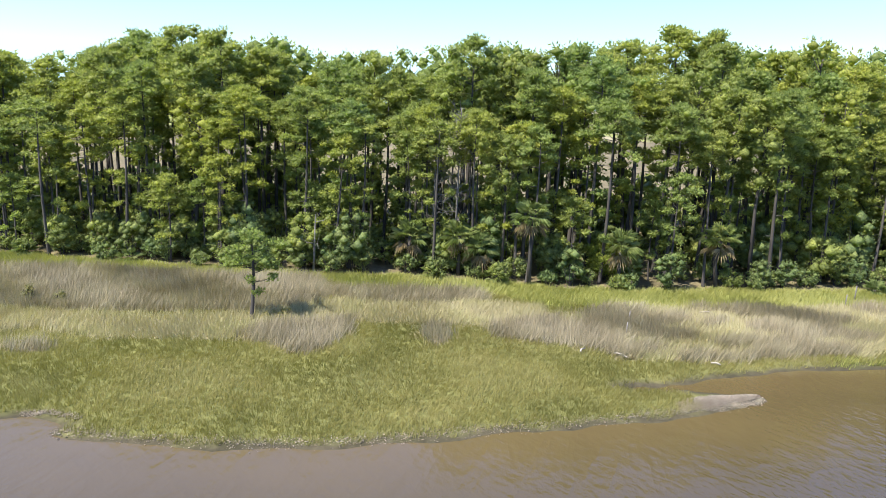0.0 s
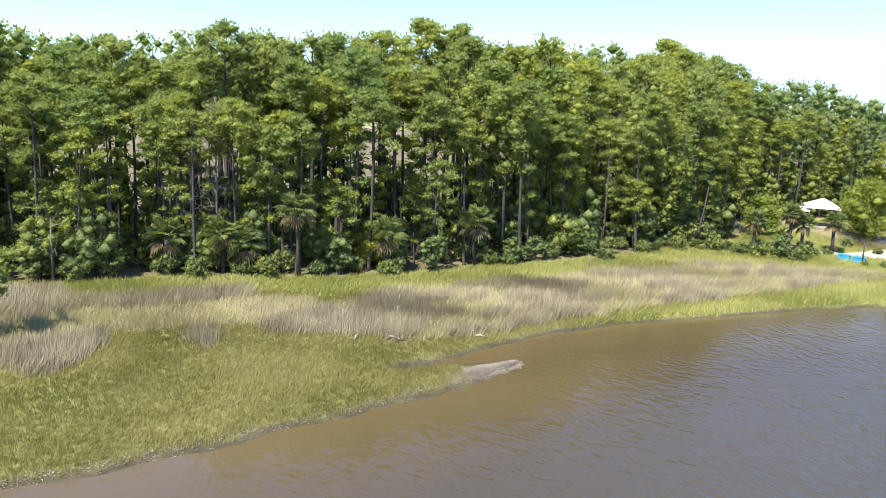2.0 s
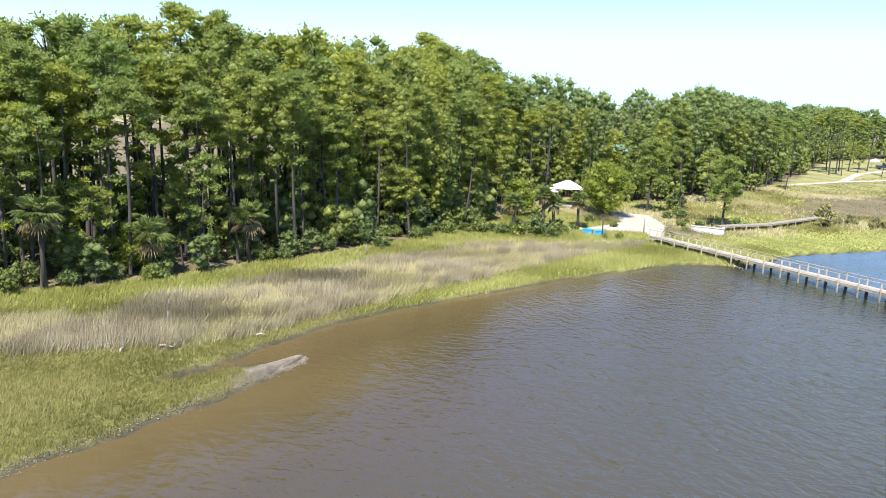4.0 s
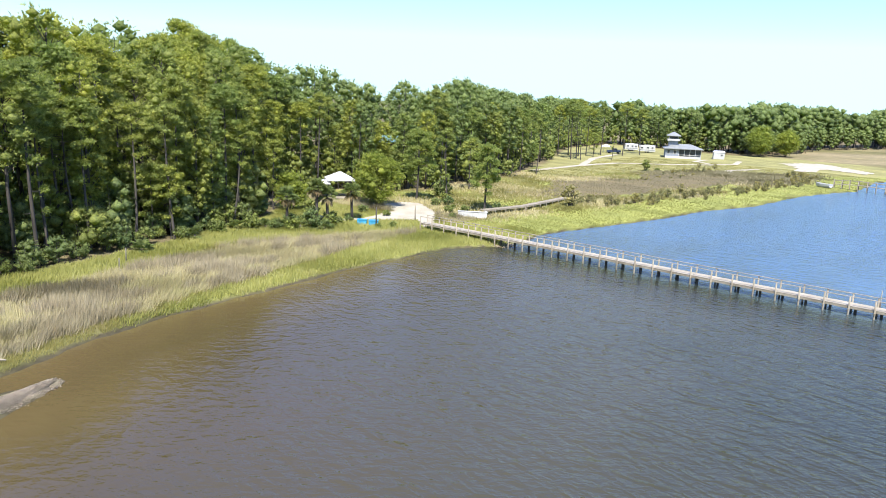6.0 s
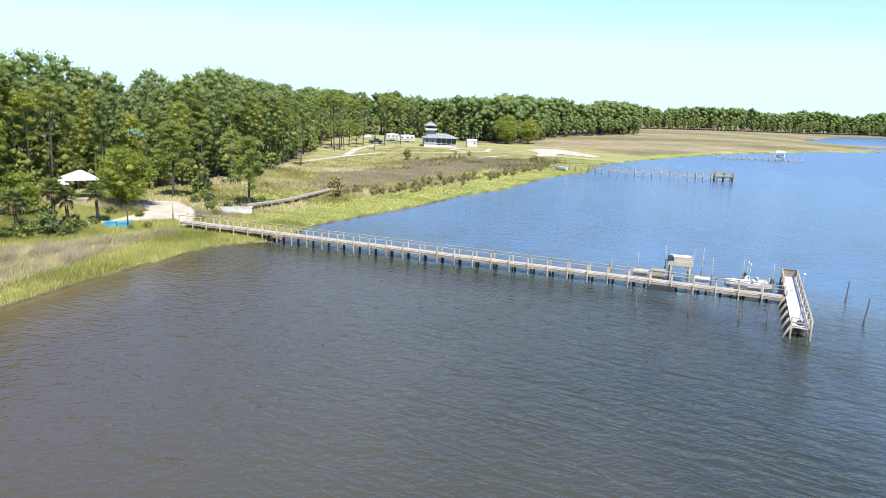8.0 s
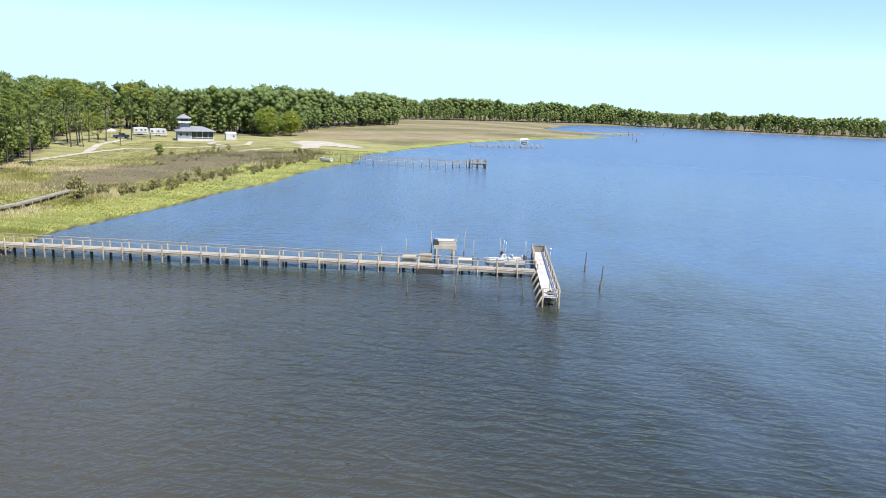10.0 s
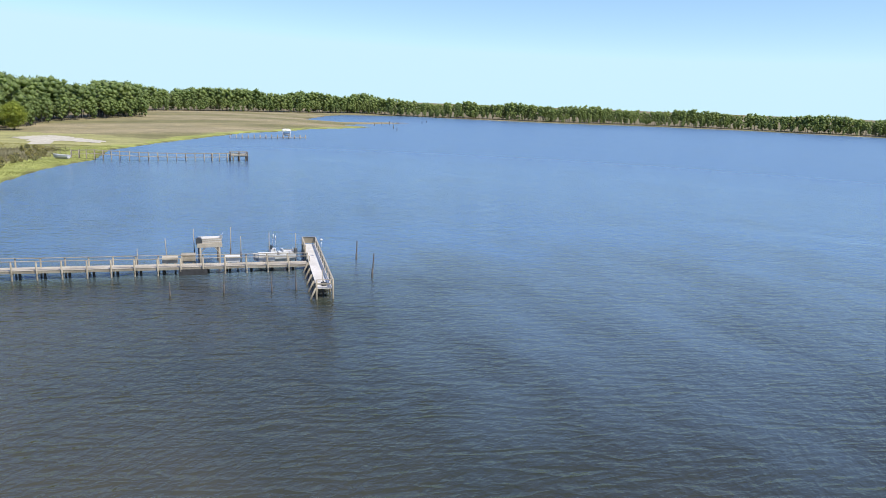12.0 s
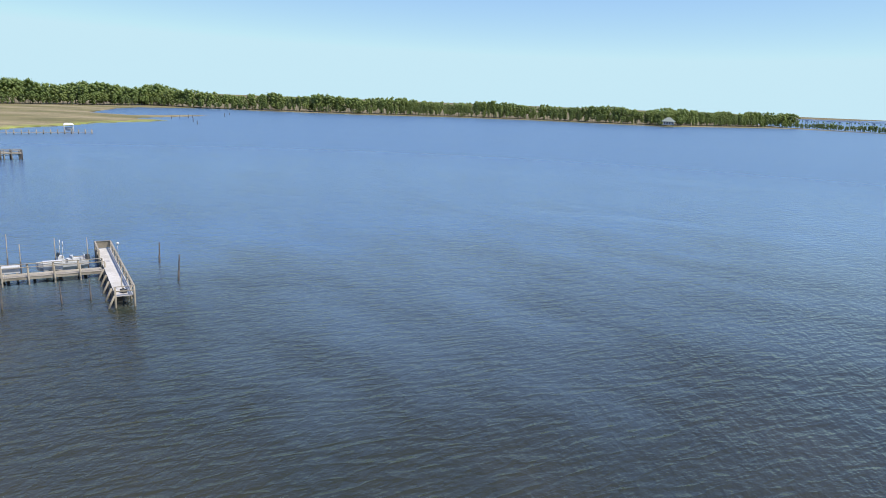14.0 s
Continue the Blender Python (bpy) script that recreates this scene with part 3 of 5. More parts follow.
def pine(seed, tall, bare, reach, limbs, per, leaf, lean=0.0, snags=5, low=0, puff=1.0, sides=7, boughs=11, deep=1.5, thick=1.0):
    """A tall pine: bare tapering trunk, a rounded head of boughs that each carry a plate of needle puffs, and looser boughs below it."""
    r = np.random.default_rng(seed)
    t = Tree()
    bend = r.normal(0, 0.25, 2)
    az = r.uniform(0, 6.28)

    def axis(f):
        return Vector((math.cos(az) * lean * tall * f + bend[0] * math.sin(f * 3.0), math.sin(az) * lean * tall * f + bend[1] * math.sin(f * 2.3), tall * f))

    r0 = (0.0085 * tall + 0.02) * thick
    fs = [0, 0.02, 0.15, 0.35, 0.55, 0.75, 0.9, 0.95]
    t.wood.tube([axis(f) - Vector((0, 0, 0.4 if f == 0 else 0)) for f in fs], [r0 * q for q in (1.5, 1.15, 1.0, 0.85, 0.68, 0.45, 0.22, 0.08)], sides)
    C, R = [], []

    def bough(f, tip, k, size):
        p0 = axis(f)
        mid = p0.lerp(tip, 0.5) - Vector((0, 0, 0.06 * (tip - p0).length))
        t.wood.tube([p0, mid, tip], [r0 * 0.24, r0 * 0.15, r0 * 0.05], 3, False)
        for q in range(k):
            o = Vector((r.normal(0, 0.62), r.normal(0, 0.62), r.normal(0, 0.2))) * size if q else Vector((0, 0, 0.1))
            C.append(tip + o)
            R.append(r.uniform(0.52, 0.82) * size)

    # rounded head
    D = deep * reach
    for i in range(boughs):
        g = (i + 0.5) / boughs
        rad = reach * (math.sqrt(max(0.0, 1 - ((g - 0.3) / 0.7) ** 2)) if g > 0.3 else 0.72 + 0.9 * g)
        a = i * 2.4 + r.uniform(-0.4, 0.4)
        z = tall - D + (D - 0.55 * puff) * g
        dist = rad * r.uniform(0.5, 0.86)
        c = axis(z / tall)
        bough(max(bare * 0.9, (z - 0.45 * dist) / tall), Vector((c.x + math.cos(a) * dist, c.y + math.sin(a) * dist, z)), 4 if g > 0.2 else 3, puff)
    bough(0.93, axis(1.0) - Vector((0, 0, 0.6 * puff)), 4, puff)
    # looser boughs below
    top_f = (tall - D) / tall
    for i in range(limbs):
        f = bare + max(0.02, top_f - bare) * (i + r.uniform(0, 1)) / limbs
        ln = reach * r.uniform(0.4, 0.95)
        a = i * 2.4 + r.uniform(-0.7, 0.7)
        p0 = axis(f)
        bough(f, p0 + Vector((math.cos(a) * ln, math.sin(a) * ln, ln * r.uniform(0.0, 0.35))), 3, 0.85 * puff)
    for i in range(low):
        f = r.uniform(min(0.25, bare * 0.7), bare)
        p0 = axis(f)
        a, ln = r.uniform(0, 6.28), reach * r.uniform(0.35, 0.7)
        bough(f, p0 + Vector((math.cos(a) * ln, math.sin(a) * ln, ln * r.uniform(-0.1, 0.3))), 2, 0.65 * puff)
    for i in range(snags):
        f = r.uniform(min(0.25, bare * 0.6), bare)
        a, ln = r.uniform(0, 6.28), r.uniform(0.4, 1.6)
        p0 = axis(f)
        t.wood.tube([p0, p0 + Vector((math.cos(a) * ln, math.sin(a) * ln, r.uniform(-0.2, 0.4)))], [r0 * 0.14, r0 * 0.05], 4, False)
    t.v, t.f = sprays(C, R, per, leaf, leaf * 0.5, r, 0.66, 0.4, 0.6, 0.66, False)
    return t


def full_tree(seed, tall, wide, low, puffs, per, leaf, slim=0.4, core=0.74, sides=4, size=1.0, fine=False):
    """A full-crowned tree: an uneven egg of leafy puffs on a trunk, set on forking limbs."""
    r = np.random.default_rng(seed)
    t = Tree()
    r0 = 0.009 * tall
    t.wood.tube([(0, 0, -0.02 * tall), (0.01 * tall, 0, 0.4 * tall), (0, 0.01 * tall, 0.9 * tall)], [r0 * 1.3, r0 * 0.9, r0 * 0.2], sides)
    C, R = [], []
    lobes = [(r.uniform(0, 6.28), r.uniform(low + 0.1, 0.92), r.uniform(0.75, 1.2)) for _ in range(7)]
    for i in range(puffs):
        f = low + (0.95 - low) * (i + r.uniform(0, 1)) / puffs
        g = (f - low) / (1 - low)
        a = i * 2.4 + r.uniform(-0.5, 0.5)
        stick = max((q * math.exp(-((f - h) * 6) ** 2) * max(0.0, math.cos(a - b)) for b, h, q in lobes), default=0)
        rad = wide * 0.5 * math.sqrt(max(0.03, 1 - g ** 3)) * (0.5 + 0.5 * min(1.0, 2.5 * g)) * (0.68 + 0.34 * stick) * math.sqrt(r.uniform(0.2, 1.0))
        p = Vector((math.cos(a) * rad, math.sin(a) * rad, f * tall))
        C.append(p)
        R.append(r.uniform(0.10, 0.165) * wide * size)
        if sides > 4 and i % 2 == 0 or i % 5 == 0:
            t.wood.tube([(0, 0, max(0.1, f - 0.09) * tall), p], [r0 * 0.3, r0 * 0.08], 3, False)
    t.v, t.f = sprays(C, R, per, leaf, leaf * slim, r, 0.8, 0.3, 0.5, core, fine)
    return t


def stand(name, patterns, bark, leaf, label, category, group, names=("trunk", "crown")):
    """The patterns as things at the origin, ready to be copied."""
    out = []
    for p in patterns:
        w, l = p.data(name, bark, leaf)
        t = thing(name, Matrix(), label, category, group)
        part(names[0], w, t)
        part(names[1], l, t)
        out.append(t)
    return out


def clear(ts):
    for q in ts:
        for o in (*q.children_recursive, q):
            bpy.data.objects.remove(o)


tree_rng = random.Random(11)


def ground_z(x, y):
    return float(height(np.array([x]), np.array([y]))[0])


def plant(kinds, x, y, grow=1.0, pick=None, turn=None):
    src = kinds[tree_rng.randrange(len(kinds)) if pick is None else pick]
    g = grow * (tree_rng.uniform(0.93, 1.01) if pick is None else 1.0)
    src.scale = (g, g, g * (tree_rng.uniform(0.96, 1.0) if pick is None else 1.0))
    return copy_thing(src, pose(x, y, ground_z(x, y) - 0.05, 0, 0, tree_rng.uniform(0, 360) if turn is None else turn))


def joined(name, patterns, places, bark, leaf, label):
    """Trees too many to count, as one piece of woodland."""
    wv, wf, cv, cf, wn_, cn = [], [], [], [], 0, 0
    raw = [(np.array([tuple(q) for q in p.wood.v]), p.wood.f, p.v, p.f) for p in patterns]
    for x, y, g in places:
        v0, f0, v1, f1 = raw[tree_rng.randrange(len(raw))]
        a = tree_rng.uniform(0, 6.28)
        rot = np.array([[math.cos(a), math.sin(a), 0], [-math.sin(a), math.cos(a), 0], [0, 0, 1]]) * g
        o = np.array([x, y, ground_z(x, y) - 0.05])
        wv.append(v0 @ rot + o)
        wf.extend([tuple(i + wn_ for i in q) for q in f0])
        wn_ += len(v0)
        cv.append(v1 @ rot + o)
        cf.append(f1 + cn)
        cn += len(v1)
    t = thing(name, Matrix(), label, "woods")
    t["kind"] = "stuff"
    me = bpy.data.meshes.new(name + " trunks")
    me.from_pydata(np.concatenate(wv).tolist(), [], wf)
    me.materials.append(bark)
    part("trunks", me, t)["kind"] = "stuff"
    part("crowns", mesh_from(name + " crowns", np.concatenate(cv), np.concatenate(cf), leaf, True), t)["kind"] = "stuff"


def grid_places(x0, x1, y0, y1, gap, depth0, depth1, grow, ring=FOREST):
    """Places on a loose grid, between two depths behind the wood's edge; grow gives the size from the place and its depth."""
    xs, ys = np.meshgrid(np.arange(x0, x1, gap), np.arange(y0, y1, gap))
    xs = xs.ravel() + rng.uniform(-0.48, 0.48, xs.size) * gap
    ys = ys.ravel() + rng.uniform(-0.48, 0.48, ys.size) * gap
    d = line_distance(xs, ys, ring[:-2])
    k = poly_inside(xs, ys, ring) & (d >= depth0) & (d < depth1)
    return [(float(x), float(y), grow(float(x), float(y), float(e))) for x, y, e in zip(xs[k], ys[k], d[k])]


CANOPY = ([-62, -47, -38, -28, -20, -12.5, -3, 2, 8, 16, 26, 32, 40, 48, 56, 66, 74, 80, 90],
          [23.8, 22.4, 24.4, 25.2, 24.7, 23.2, 24.2, 25.0, 24.8, 25.7, 26.8, 26.9, 26.6, 26.3, 27.4, 28.2, 27.6, 26.2, 23.0])
BEYOND = ([40, 46, 49, 52, 54.6, 57.4, 60.3, 64.2, 69, 73, 80], [26.5, 24.2, 21.0, 22.4, 21.0, 23.6, 22.0, 21.0, 20.6, 19.0, 19.6])


def canopy(x, y, depth):
    """Height of the wood in metres: it dips in some stretches and is lower along its edge and past the clearing."""
    if x < 88:
        top = float(np.interp(x * 82 / y, *CANOPY))
        return top * float(np.interp(depth, [0, 3, 7, 13], [0.70, 0.80, 0.93, 1.0]))
    top = float(np.interp(math.degrees(math.atan2(x, y)), *BEYOND))
    return top * float(np.interp(depth, [0, 4, 10], [0.74, 0.9, 1.0]))


def grown(x, y, depth):
    return canopy(x, y, depth) / 22 * tree_rng.choice((0.82, 0.9, 0.98, 1.03))


P_NEAR = [pine(100 + i, 22, b, rc, lm, 54, 0.32, ln, 6, lw, pf)
          for i, (b, rc, lm, ln, lw, pf) in enumerate([(0.60, 3.1, 4, 0.01, 3, 1.25), (0.50, 2.8, 6, 0.02, 2, 1.15), (0.66, 3.5, 3, 0.0, 4, 1.35), (0.42, 2.5, 8, 0.03, 1, 1.1), (0.58, 3.1, 5, 0.06, 3, 1.25),
                                                       (0.36, 2.6, 9, 0.01, 1, 1.15), (0.70, 3.0, 3, 0.02, 5, 1.25), (0.55, 2.7, 6, 0.02, 3, 1.2)])]
P_MID = [pine(150 + i, h, b, rc, 5, 40, 0.26, ln, 3, 3, 0.9, boughs=8, thick=1.9 if h < 8 else 1.0)
         for i, (h, b, rc, ln) in enumerate([(12, 0.42, 2.2, 0.04), (15, 0.5, 2.4, 0.08), (9.5, 0.36, 2.1, 0.02), (17, 0.4, 2.4, 0.03), (7.6, 0.56, 2.2, 0.0)])]
P_MID.append(pine(160, 11.0, 0.40, 2.5, 8, 90, 0.28, 0.0, 3, 3, 0.85, boughs=14, deep=2.2, thick=1.5))
P_FULL = [full_tree(170 + i, h, w, lo, 56, 54, 0.34, 0.5, 0.68, 7) for i, (h, w, lo) in enumerate([(21.5, 6.8, 0.40), (20.5, 6.2, 0.25), (22, 7.2, 0.52), (19, 6.6, 0.2)])]
P_BACK = [full_tree(200 + i, 22, w, lo, 30, 26, 0.42, 0.6) for i, (lo, w) in enumerate([(0.62, 6.8), (0.55, 6.4), (0.68, 7.2), (0.5, 6.4)])]

NEAR = stand("pine_tree", P_NEAR + P_FULL, M_BARK, M_NEEDLE, "tall pine with a bare dark trunk and rounded green crown", "tree", "pines of the wood")
MID = stand("young_pine_tree", P_MID, M_BARK, M_NEEDLE, "young pine with a low bright green crown at the wood's edge", "tree", "young pines of the wood")
front = grid_places(-68, 88, 66, 104, 4.15, 1.2, 19, grown)
front.sort(key=lambda q: q[1])
for x, y, g in front[:170]:
    plant(NEAR[:8] + NEAR[10:11] if x < 38 else [NEAR[i] for i in (1, 3, 5, 7, 8, 9, 10, 11)], x, y, g)
more = front[170:] + [q for q in grid_places(-78, 100, 80, 150, 4.9, 19, 40, grown) if not 0.255 < q[0] / q[1] < 0.315]     # one narrow gap lets the sky through
side = grid_places(88, 345, 76, 190, 6.2, 1.0, 38, grown)
side = [q for q in side if not (abs(q[0] * 105.2 - q[1] * 133.5) / 170 < 3.0 and q[0] < 138)]     # the cabin's clearing
for x, y, g in grid_places(-62, 84, 66, 84, 3.6, 0.0, 6.0, lambda x, y, e: 1.0):
    if tree_rng.random() < (0.6 if x < 42 else 0.9):
        plant(MID[:4], x, y, g)
P_SIDE = [full_tree(240 + i, 21.5, w, lo, 40, 22, 0.5, 0.6) for i, (lo, w) in enumerate([(0.14, 7.8), (0.26, 8.4), (0.36, 8.8), (0.08, 7.4)])]
P_SIDEFAR = [full_tree(250 + i, 21.5, w, lo, 28, 14, 0.7, 0.6) for i, (lo, w) in enumerate([(0.22, 8.0), (0.38, 8.8), (0.16, 7.6)])]
joined("side_wood", P_SIDE, [q for q in side if q[0] < 165], M_BARK, M_FARWOOD, "mixed wood of full-crowned pines beyond the clearing")
joined("field_wood", P_SIDEFAR, [q for q in side if q[0] >= 165], M_BARK, M_FARWOOD, "full-crowned pines behind the open field")
joined("pine_wood", P_BACK + P_SIDE[:1], more, M_BARK, M_NEEDLE, "deep stand of tall pines behind the wood's edge")

edge = [(84, 91), (92, 93), (112, 80), (126, 81), (150, 83), (168, 88), (202, 98)]
for i in range(34):
    u = (i + tree_rng.random()) / 34 * 6
    k = min(5, int(u))
    (x0, y0), (x1, y1) = edge[k], edge[k + 1]
    plant(NEAR[5:], x0 + (x1 - x0) * (u - k), y0 + (y1 - y0) * (u - k) + tree_rng.uniform(-1.5, 5), 0.92 * tree_rng.uniform(0.72, 1.0))
# pines scattered over the lawn before the wood
for i, (x, y) in enumerate(((226.8, 104), (228.7, 100.9), (230, 97.7), (235, 97), (242, 94.4), (249.6, 88.9), (261, 86.3), (222, 95), (214, 93.5))):
    plant(NEAR, x, y, 0.78 + 0.05 * (i % 3), (0, 2, 6)[i % 3], 50 * i)["label"] = "slim pine with a high crown standing on the open lawn"
for x, y in ((114.5, 91.5), (118, 95.2), (121.5, 93.4), (110, 88.6)):
    plant(MID, x, y, 0.85, 2)["label"] = "young pine before the cabin in the wood"
# single pines in the open
plant(MID, -15.5, 54.8, 1.0, 4, 40)["label"] = "small lone pine with a thin dark trunk standing in the marsh"
plant(MID, 100.0, 58.5, 1.04, 5, 200)["label"] = "lone pine with a bare trunk beside the sandy drive"
plant(MID, 100.6, 73.0, 1.15, 5, 90)["label"] = "slim pine beside the sandy drive"
plant(MID, 51.0, 73.6, 0.95, 2, 300)["label"] = "small leaning pine at the wood's edge"
for x, y, g in ((106, 70, 0.8), (120, 74, 0.9), (160, 79, 0.9), (176, 88, 0.8), (232, 93, 0.9), (245, 98, 0.9), (226, 84, 0.7), (262, 107, 0.9), (214, 90, 0.8)):
    plant(MID[:4], x, y, g)["label"] = "pine standing at the edge of the open field"

# ---- shrubs, oaks and palms ----
def shrub(seed, tall, wide, per=34, leaf=0.2, stems=6, puffs=30, flat=0.9, core=0.68):
    """A many-stemmed evergreen shrub with an uneven leafy outline."""
    r = np.random.default_rng(seed)
    t = Tree()
    C, R = [], []
    for i in range(stems):
        a = i * 6.28 / stems + r.uniform(-0.4, 0.4)
        e = Vector((math.cos(a) * wide * 0.32, math.sin(a) * wide * 0.32, tall * r.uniform(0.55, 0.9)))
        t.wood.tube([(0.1 * math.cos(a), 0.1 * math.sin(a), -0.2), e * 0.5, e], [0.05, 0.035, 0.012], 4, False)
    for i in range(puffs):
        d = r.normal(0, 1, 3)
        d /= np.linalg.norm(d)
        q = r.uniform(0.35, 1.0) ** 0.5
        C.append((d[0] * q * wide * 0.42, d[1] * q * wide * 0.42, tall * (0.52 + 0.40 * d[2] * q)))
        R.append(r.uniform(0.12, 0.22) * (tall + wide) * 0.5)
    t.v, t.f = sprays(C, R, per, leaf, leaf * 0.6, r, flat, 0.3, 0.4, core, False)
    return t


P_SHRUB = [shrub(300 + i, h, w, 24) for i, (h, w) in enumerate([(2.6, 2.8), (3.6, 2.8), (1.8, 2.4), (4.6, 3.4), (2.2, 3.2)])]
SHRUB = stand("shrub", P_SHRUB, M_BARK, M_BROAD, "dense dark green evergreen shrub at the wood's edge", "shrub", "shrubs of the wood's edge", ("stem", "foliage"))
for x, y, g in grid_places(-64, 84, 65, 80, 2.4, -0.5, 4.0, lambda x, y, e: 1.0):
    if tree_rng.random() < 0.85:
        plant(SHRUB, x, y - 0.5, 0.95)
under = grid_places(-70, 100, 70, 100, 3.2, 4.0, 20, lambda x, y, e: 1.2) + grid_places(-75, 110, 85, 125, 5.0, 20, 40, lambda x, y, e: 2.0)
P_UNDER = [shrub(320 + i, h, w, 5, 0.44, 3, 16) for i, (h, w) in enumerate([(3.0, 3.0), (4.4, 3.2), (2.4, 2.8)])]
joined("undergrowth", P_UNDER, under + grid_places(84, 322, 74, 140, 4.6, 0.0, 10, lambda x, y, e: 1.8) + grid_places(84, 322, 74, 150, 6.5, 10, 30, lambda x, y, e: 2.4), M_BARK, M_BROAD, "dark undergrowth of shrubs beneath the pines")

P_MYRTLE = [shrub(340 + i, h, w, 46, 0.2, 5, 40) for i, (h, w) in enumerate([(5.5, 3.6), (7.0, 4.0), (4.5, 4.2)])]
MYRTLE = stand("understory_tree", P_MYRTLE, M_BARK, M_BROAD, "leafy bright green understory tree beneath the pines", "tree", "understory trees", ("trunk", "crown"))
for x, y, g in grid_places(-64, 82, 66, 82, 4.4, 1.0, 7.0, lambda x, y, e: 1.0):
    if tree_rng.random() < (0.5 if x < 38 else 1.0):
        plant(MYRTLE, x, y, 1.0 if x < 38 else 1.25)
clear(MYRTLE)
P_OAK = [shrub(330, 9.6, 7.6, 150, 0.28, 7, 64, 0.7, 0.55), shrub(331, 6.5, 6.0, 120, 0.26, 6, 44, 0.75, 0.55)]
OAK = stand("oak_tree", P_OAK, M_BARK, M_OAK, "broad yellow-green tree beside the sandy drive", "tree", "", ("trunk", "crown"))
plant(OAK, 17.0, 71.6, 0.8, 1, 10)["label"] = "bright yellow-green young tree among the pines"
plant(OAK, 88.6, 72.4, 1.0, 0, 20)
plant(OAK, 76.0, 79.0, 1.0, 1, 70)["label"] = "round green tree before the pavilion"
plant(OAK, 303, 52, 1.35, 0, 120)["label"] = "broad round tree beside the white shed"
plant(OAK, 314, 44, 1.2, 0, 220)["label"] = "broad round tree at the field's edge"
for x, y, g, k in ((94.5, 62, 0.75, 2), (97, 60.5, 0.65, 4), (90.5, 58.5, 0.6, 2), (102, 57.2, 0.7, 0), (104, 56.6, 0.6, 2), (78.0, 60.6, 0.5, 4), (76.5, 62.0, 0.45, 2),
                   (84, 66.5, 0.6, 2), (83, 70.5, 0.7, 4), (98, 67, 0.75, 4), (71, 66.3, 0.8, 0), (68.5, 67, 0.9, 1), (66, 68.5, 0.8, 4), (197, 63, 1.0, 1), (201, 61, 0.6, 2), (73.5, 67.0, 0.7, 2), (70.5, 69.5, 0.9, 0), (67.5, 70.2, 1.0, 4), (74.2, 69.2, 0.8, 4), (64.5, 70.0, 0.9, 2), (62, 72, 0.9, 0), (76.5, 67.6, 0.6, 2), (72, 70.8, 1.0, 1), (100.5, 66.0, 0.7, 0), (103, 68.5, 0.8, 4), (97.8, 63.3, 0.5, 2), (107, 72.5, 0.9, 1), (111, 73.5, 0.9, 0)):
    plant(SHRUB, x, y, g, k)["label"] = "green shrub in the open grass near the dock"
P_SCRUB = [shrub(360 + i, h, w, 16, 0.22, 7, 16, 0.8) for i, (h, w) in enumerate([(1.2, 1.5), (1.7, 1.4), (0.9, 1.6), (2.0, 1.8)])]
SCRUB = stand("scrub_bush", P_SCRUB, M_BARK, M_SCRUB, "dry olive-brown scrub on the bank between marsh and river", "shrub", "scrub along the bank", ("stem", "foliage"))
line = [(122, 47), (140, 41), (165, 33), (190, 27), (214, 23), (236, 26)]
for i in range(110):
    u = (i + tree_rng.random()) / 110 * 5
    k = min(4, int(u))
    (x0, y0), (x1, y1) = line[k], line[k + 1]
    plant(SCRUB, x0 + (x1 - x0) * (u - k), y0 + (y1 - y0) * (u - k) + tree_rng.gauss(1.5, 2.0), tree_rng.uniform(0.6, 1.15))
for i in range(26):
    plant(SCRUB, tree_rng.uniform(168, 226), tree_rng.uniform(50, 57), 0.8 * tree_rng.uniform(0.6, 1.1))["label"] = "dry olive-brown scrub along the far side of the mud pan"
for x, y, g in ((-32.4, 57.0, 0.85), (-35.2, 57.4, 0.8), (-14.0, 55.2, 0.8), (-12.8, 55.6, 0.65), (-13.2, 54.6, 0.6)):
    plant(SCRUB, x, y, g)["label"] = "small olive bush in the marsh grass"
plant(SCRUB, 118.2, 51.0, 2.0, 3)["label"] = "large round olive bush beside the boardwalk"
clear(SCRUB)


def palm(seed, tall, fronds=26, size=1.5, dead=8):
    """A cabbage palm: rough trunk, a ball of fan fronds and a skirt of dry ones."""
    r = np.random.default_rng(seed)
    wood = Build()
    b = r.normal(0, 0.15, 2)
    wood.tube([(0, 0, -0.3), (b[0], b[1], tall * 0.5), (0, b[1], tall)], [0.24, 0.19, 0.2], 8)
    green, dry = Build(), Build()
    for i in range(fronds + dead):
        old = i >= fronds
        a, e = i * 2.399, (r.uniform(-1.2, -0.5) if old else r.uniform(-0.35, 1.3))
        d = Vector((math.cos(a) * math.cos(e), math.sin(a) * math.cos(e), math.sin(e)))
        o = Vector((0, b[1], tall - 0.1))
        hub = o + d * size * 0.55
        tgt = dry if old else green
        tgt.tube([o, hub], [0.025, 0.015], 3, False)
        s = d.cross(Vector((0, 0, 1))).normalized()
        u = s.cross(d)
        for j in range(11):
            q = (j - 5) / 5 * 1.35
            w = (d * math.cos(q) + s * math.sin(q)).normalized()
            L = size * (0.85 - 0.25 * abs(q)) * r.uniform(0.85, 1.1)
            side_ = u.cross(w).normalized() * 0.07
            mid_, tip = hub + w * L * 0.6 + u * 0.05, hub + w * L - Vector((0, 0, 0.22 * L))
            tgt.add([hub, mid_ - side_, tip, mid_ + side_], [(0, 1, 2), (0, 2, 3)])
    return wood, green, dry


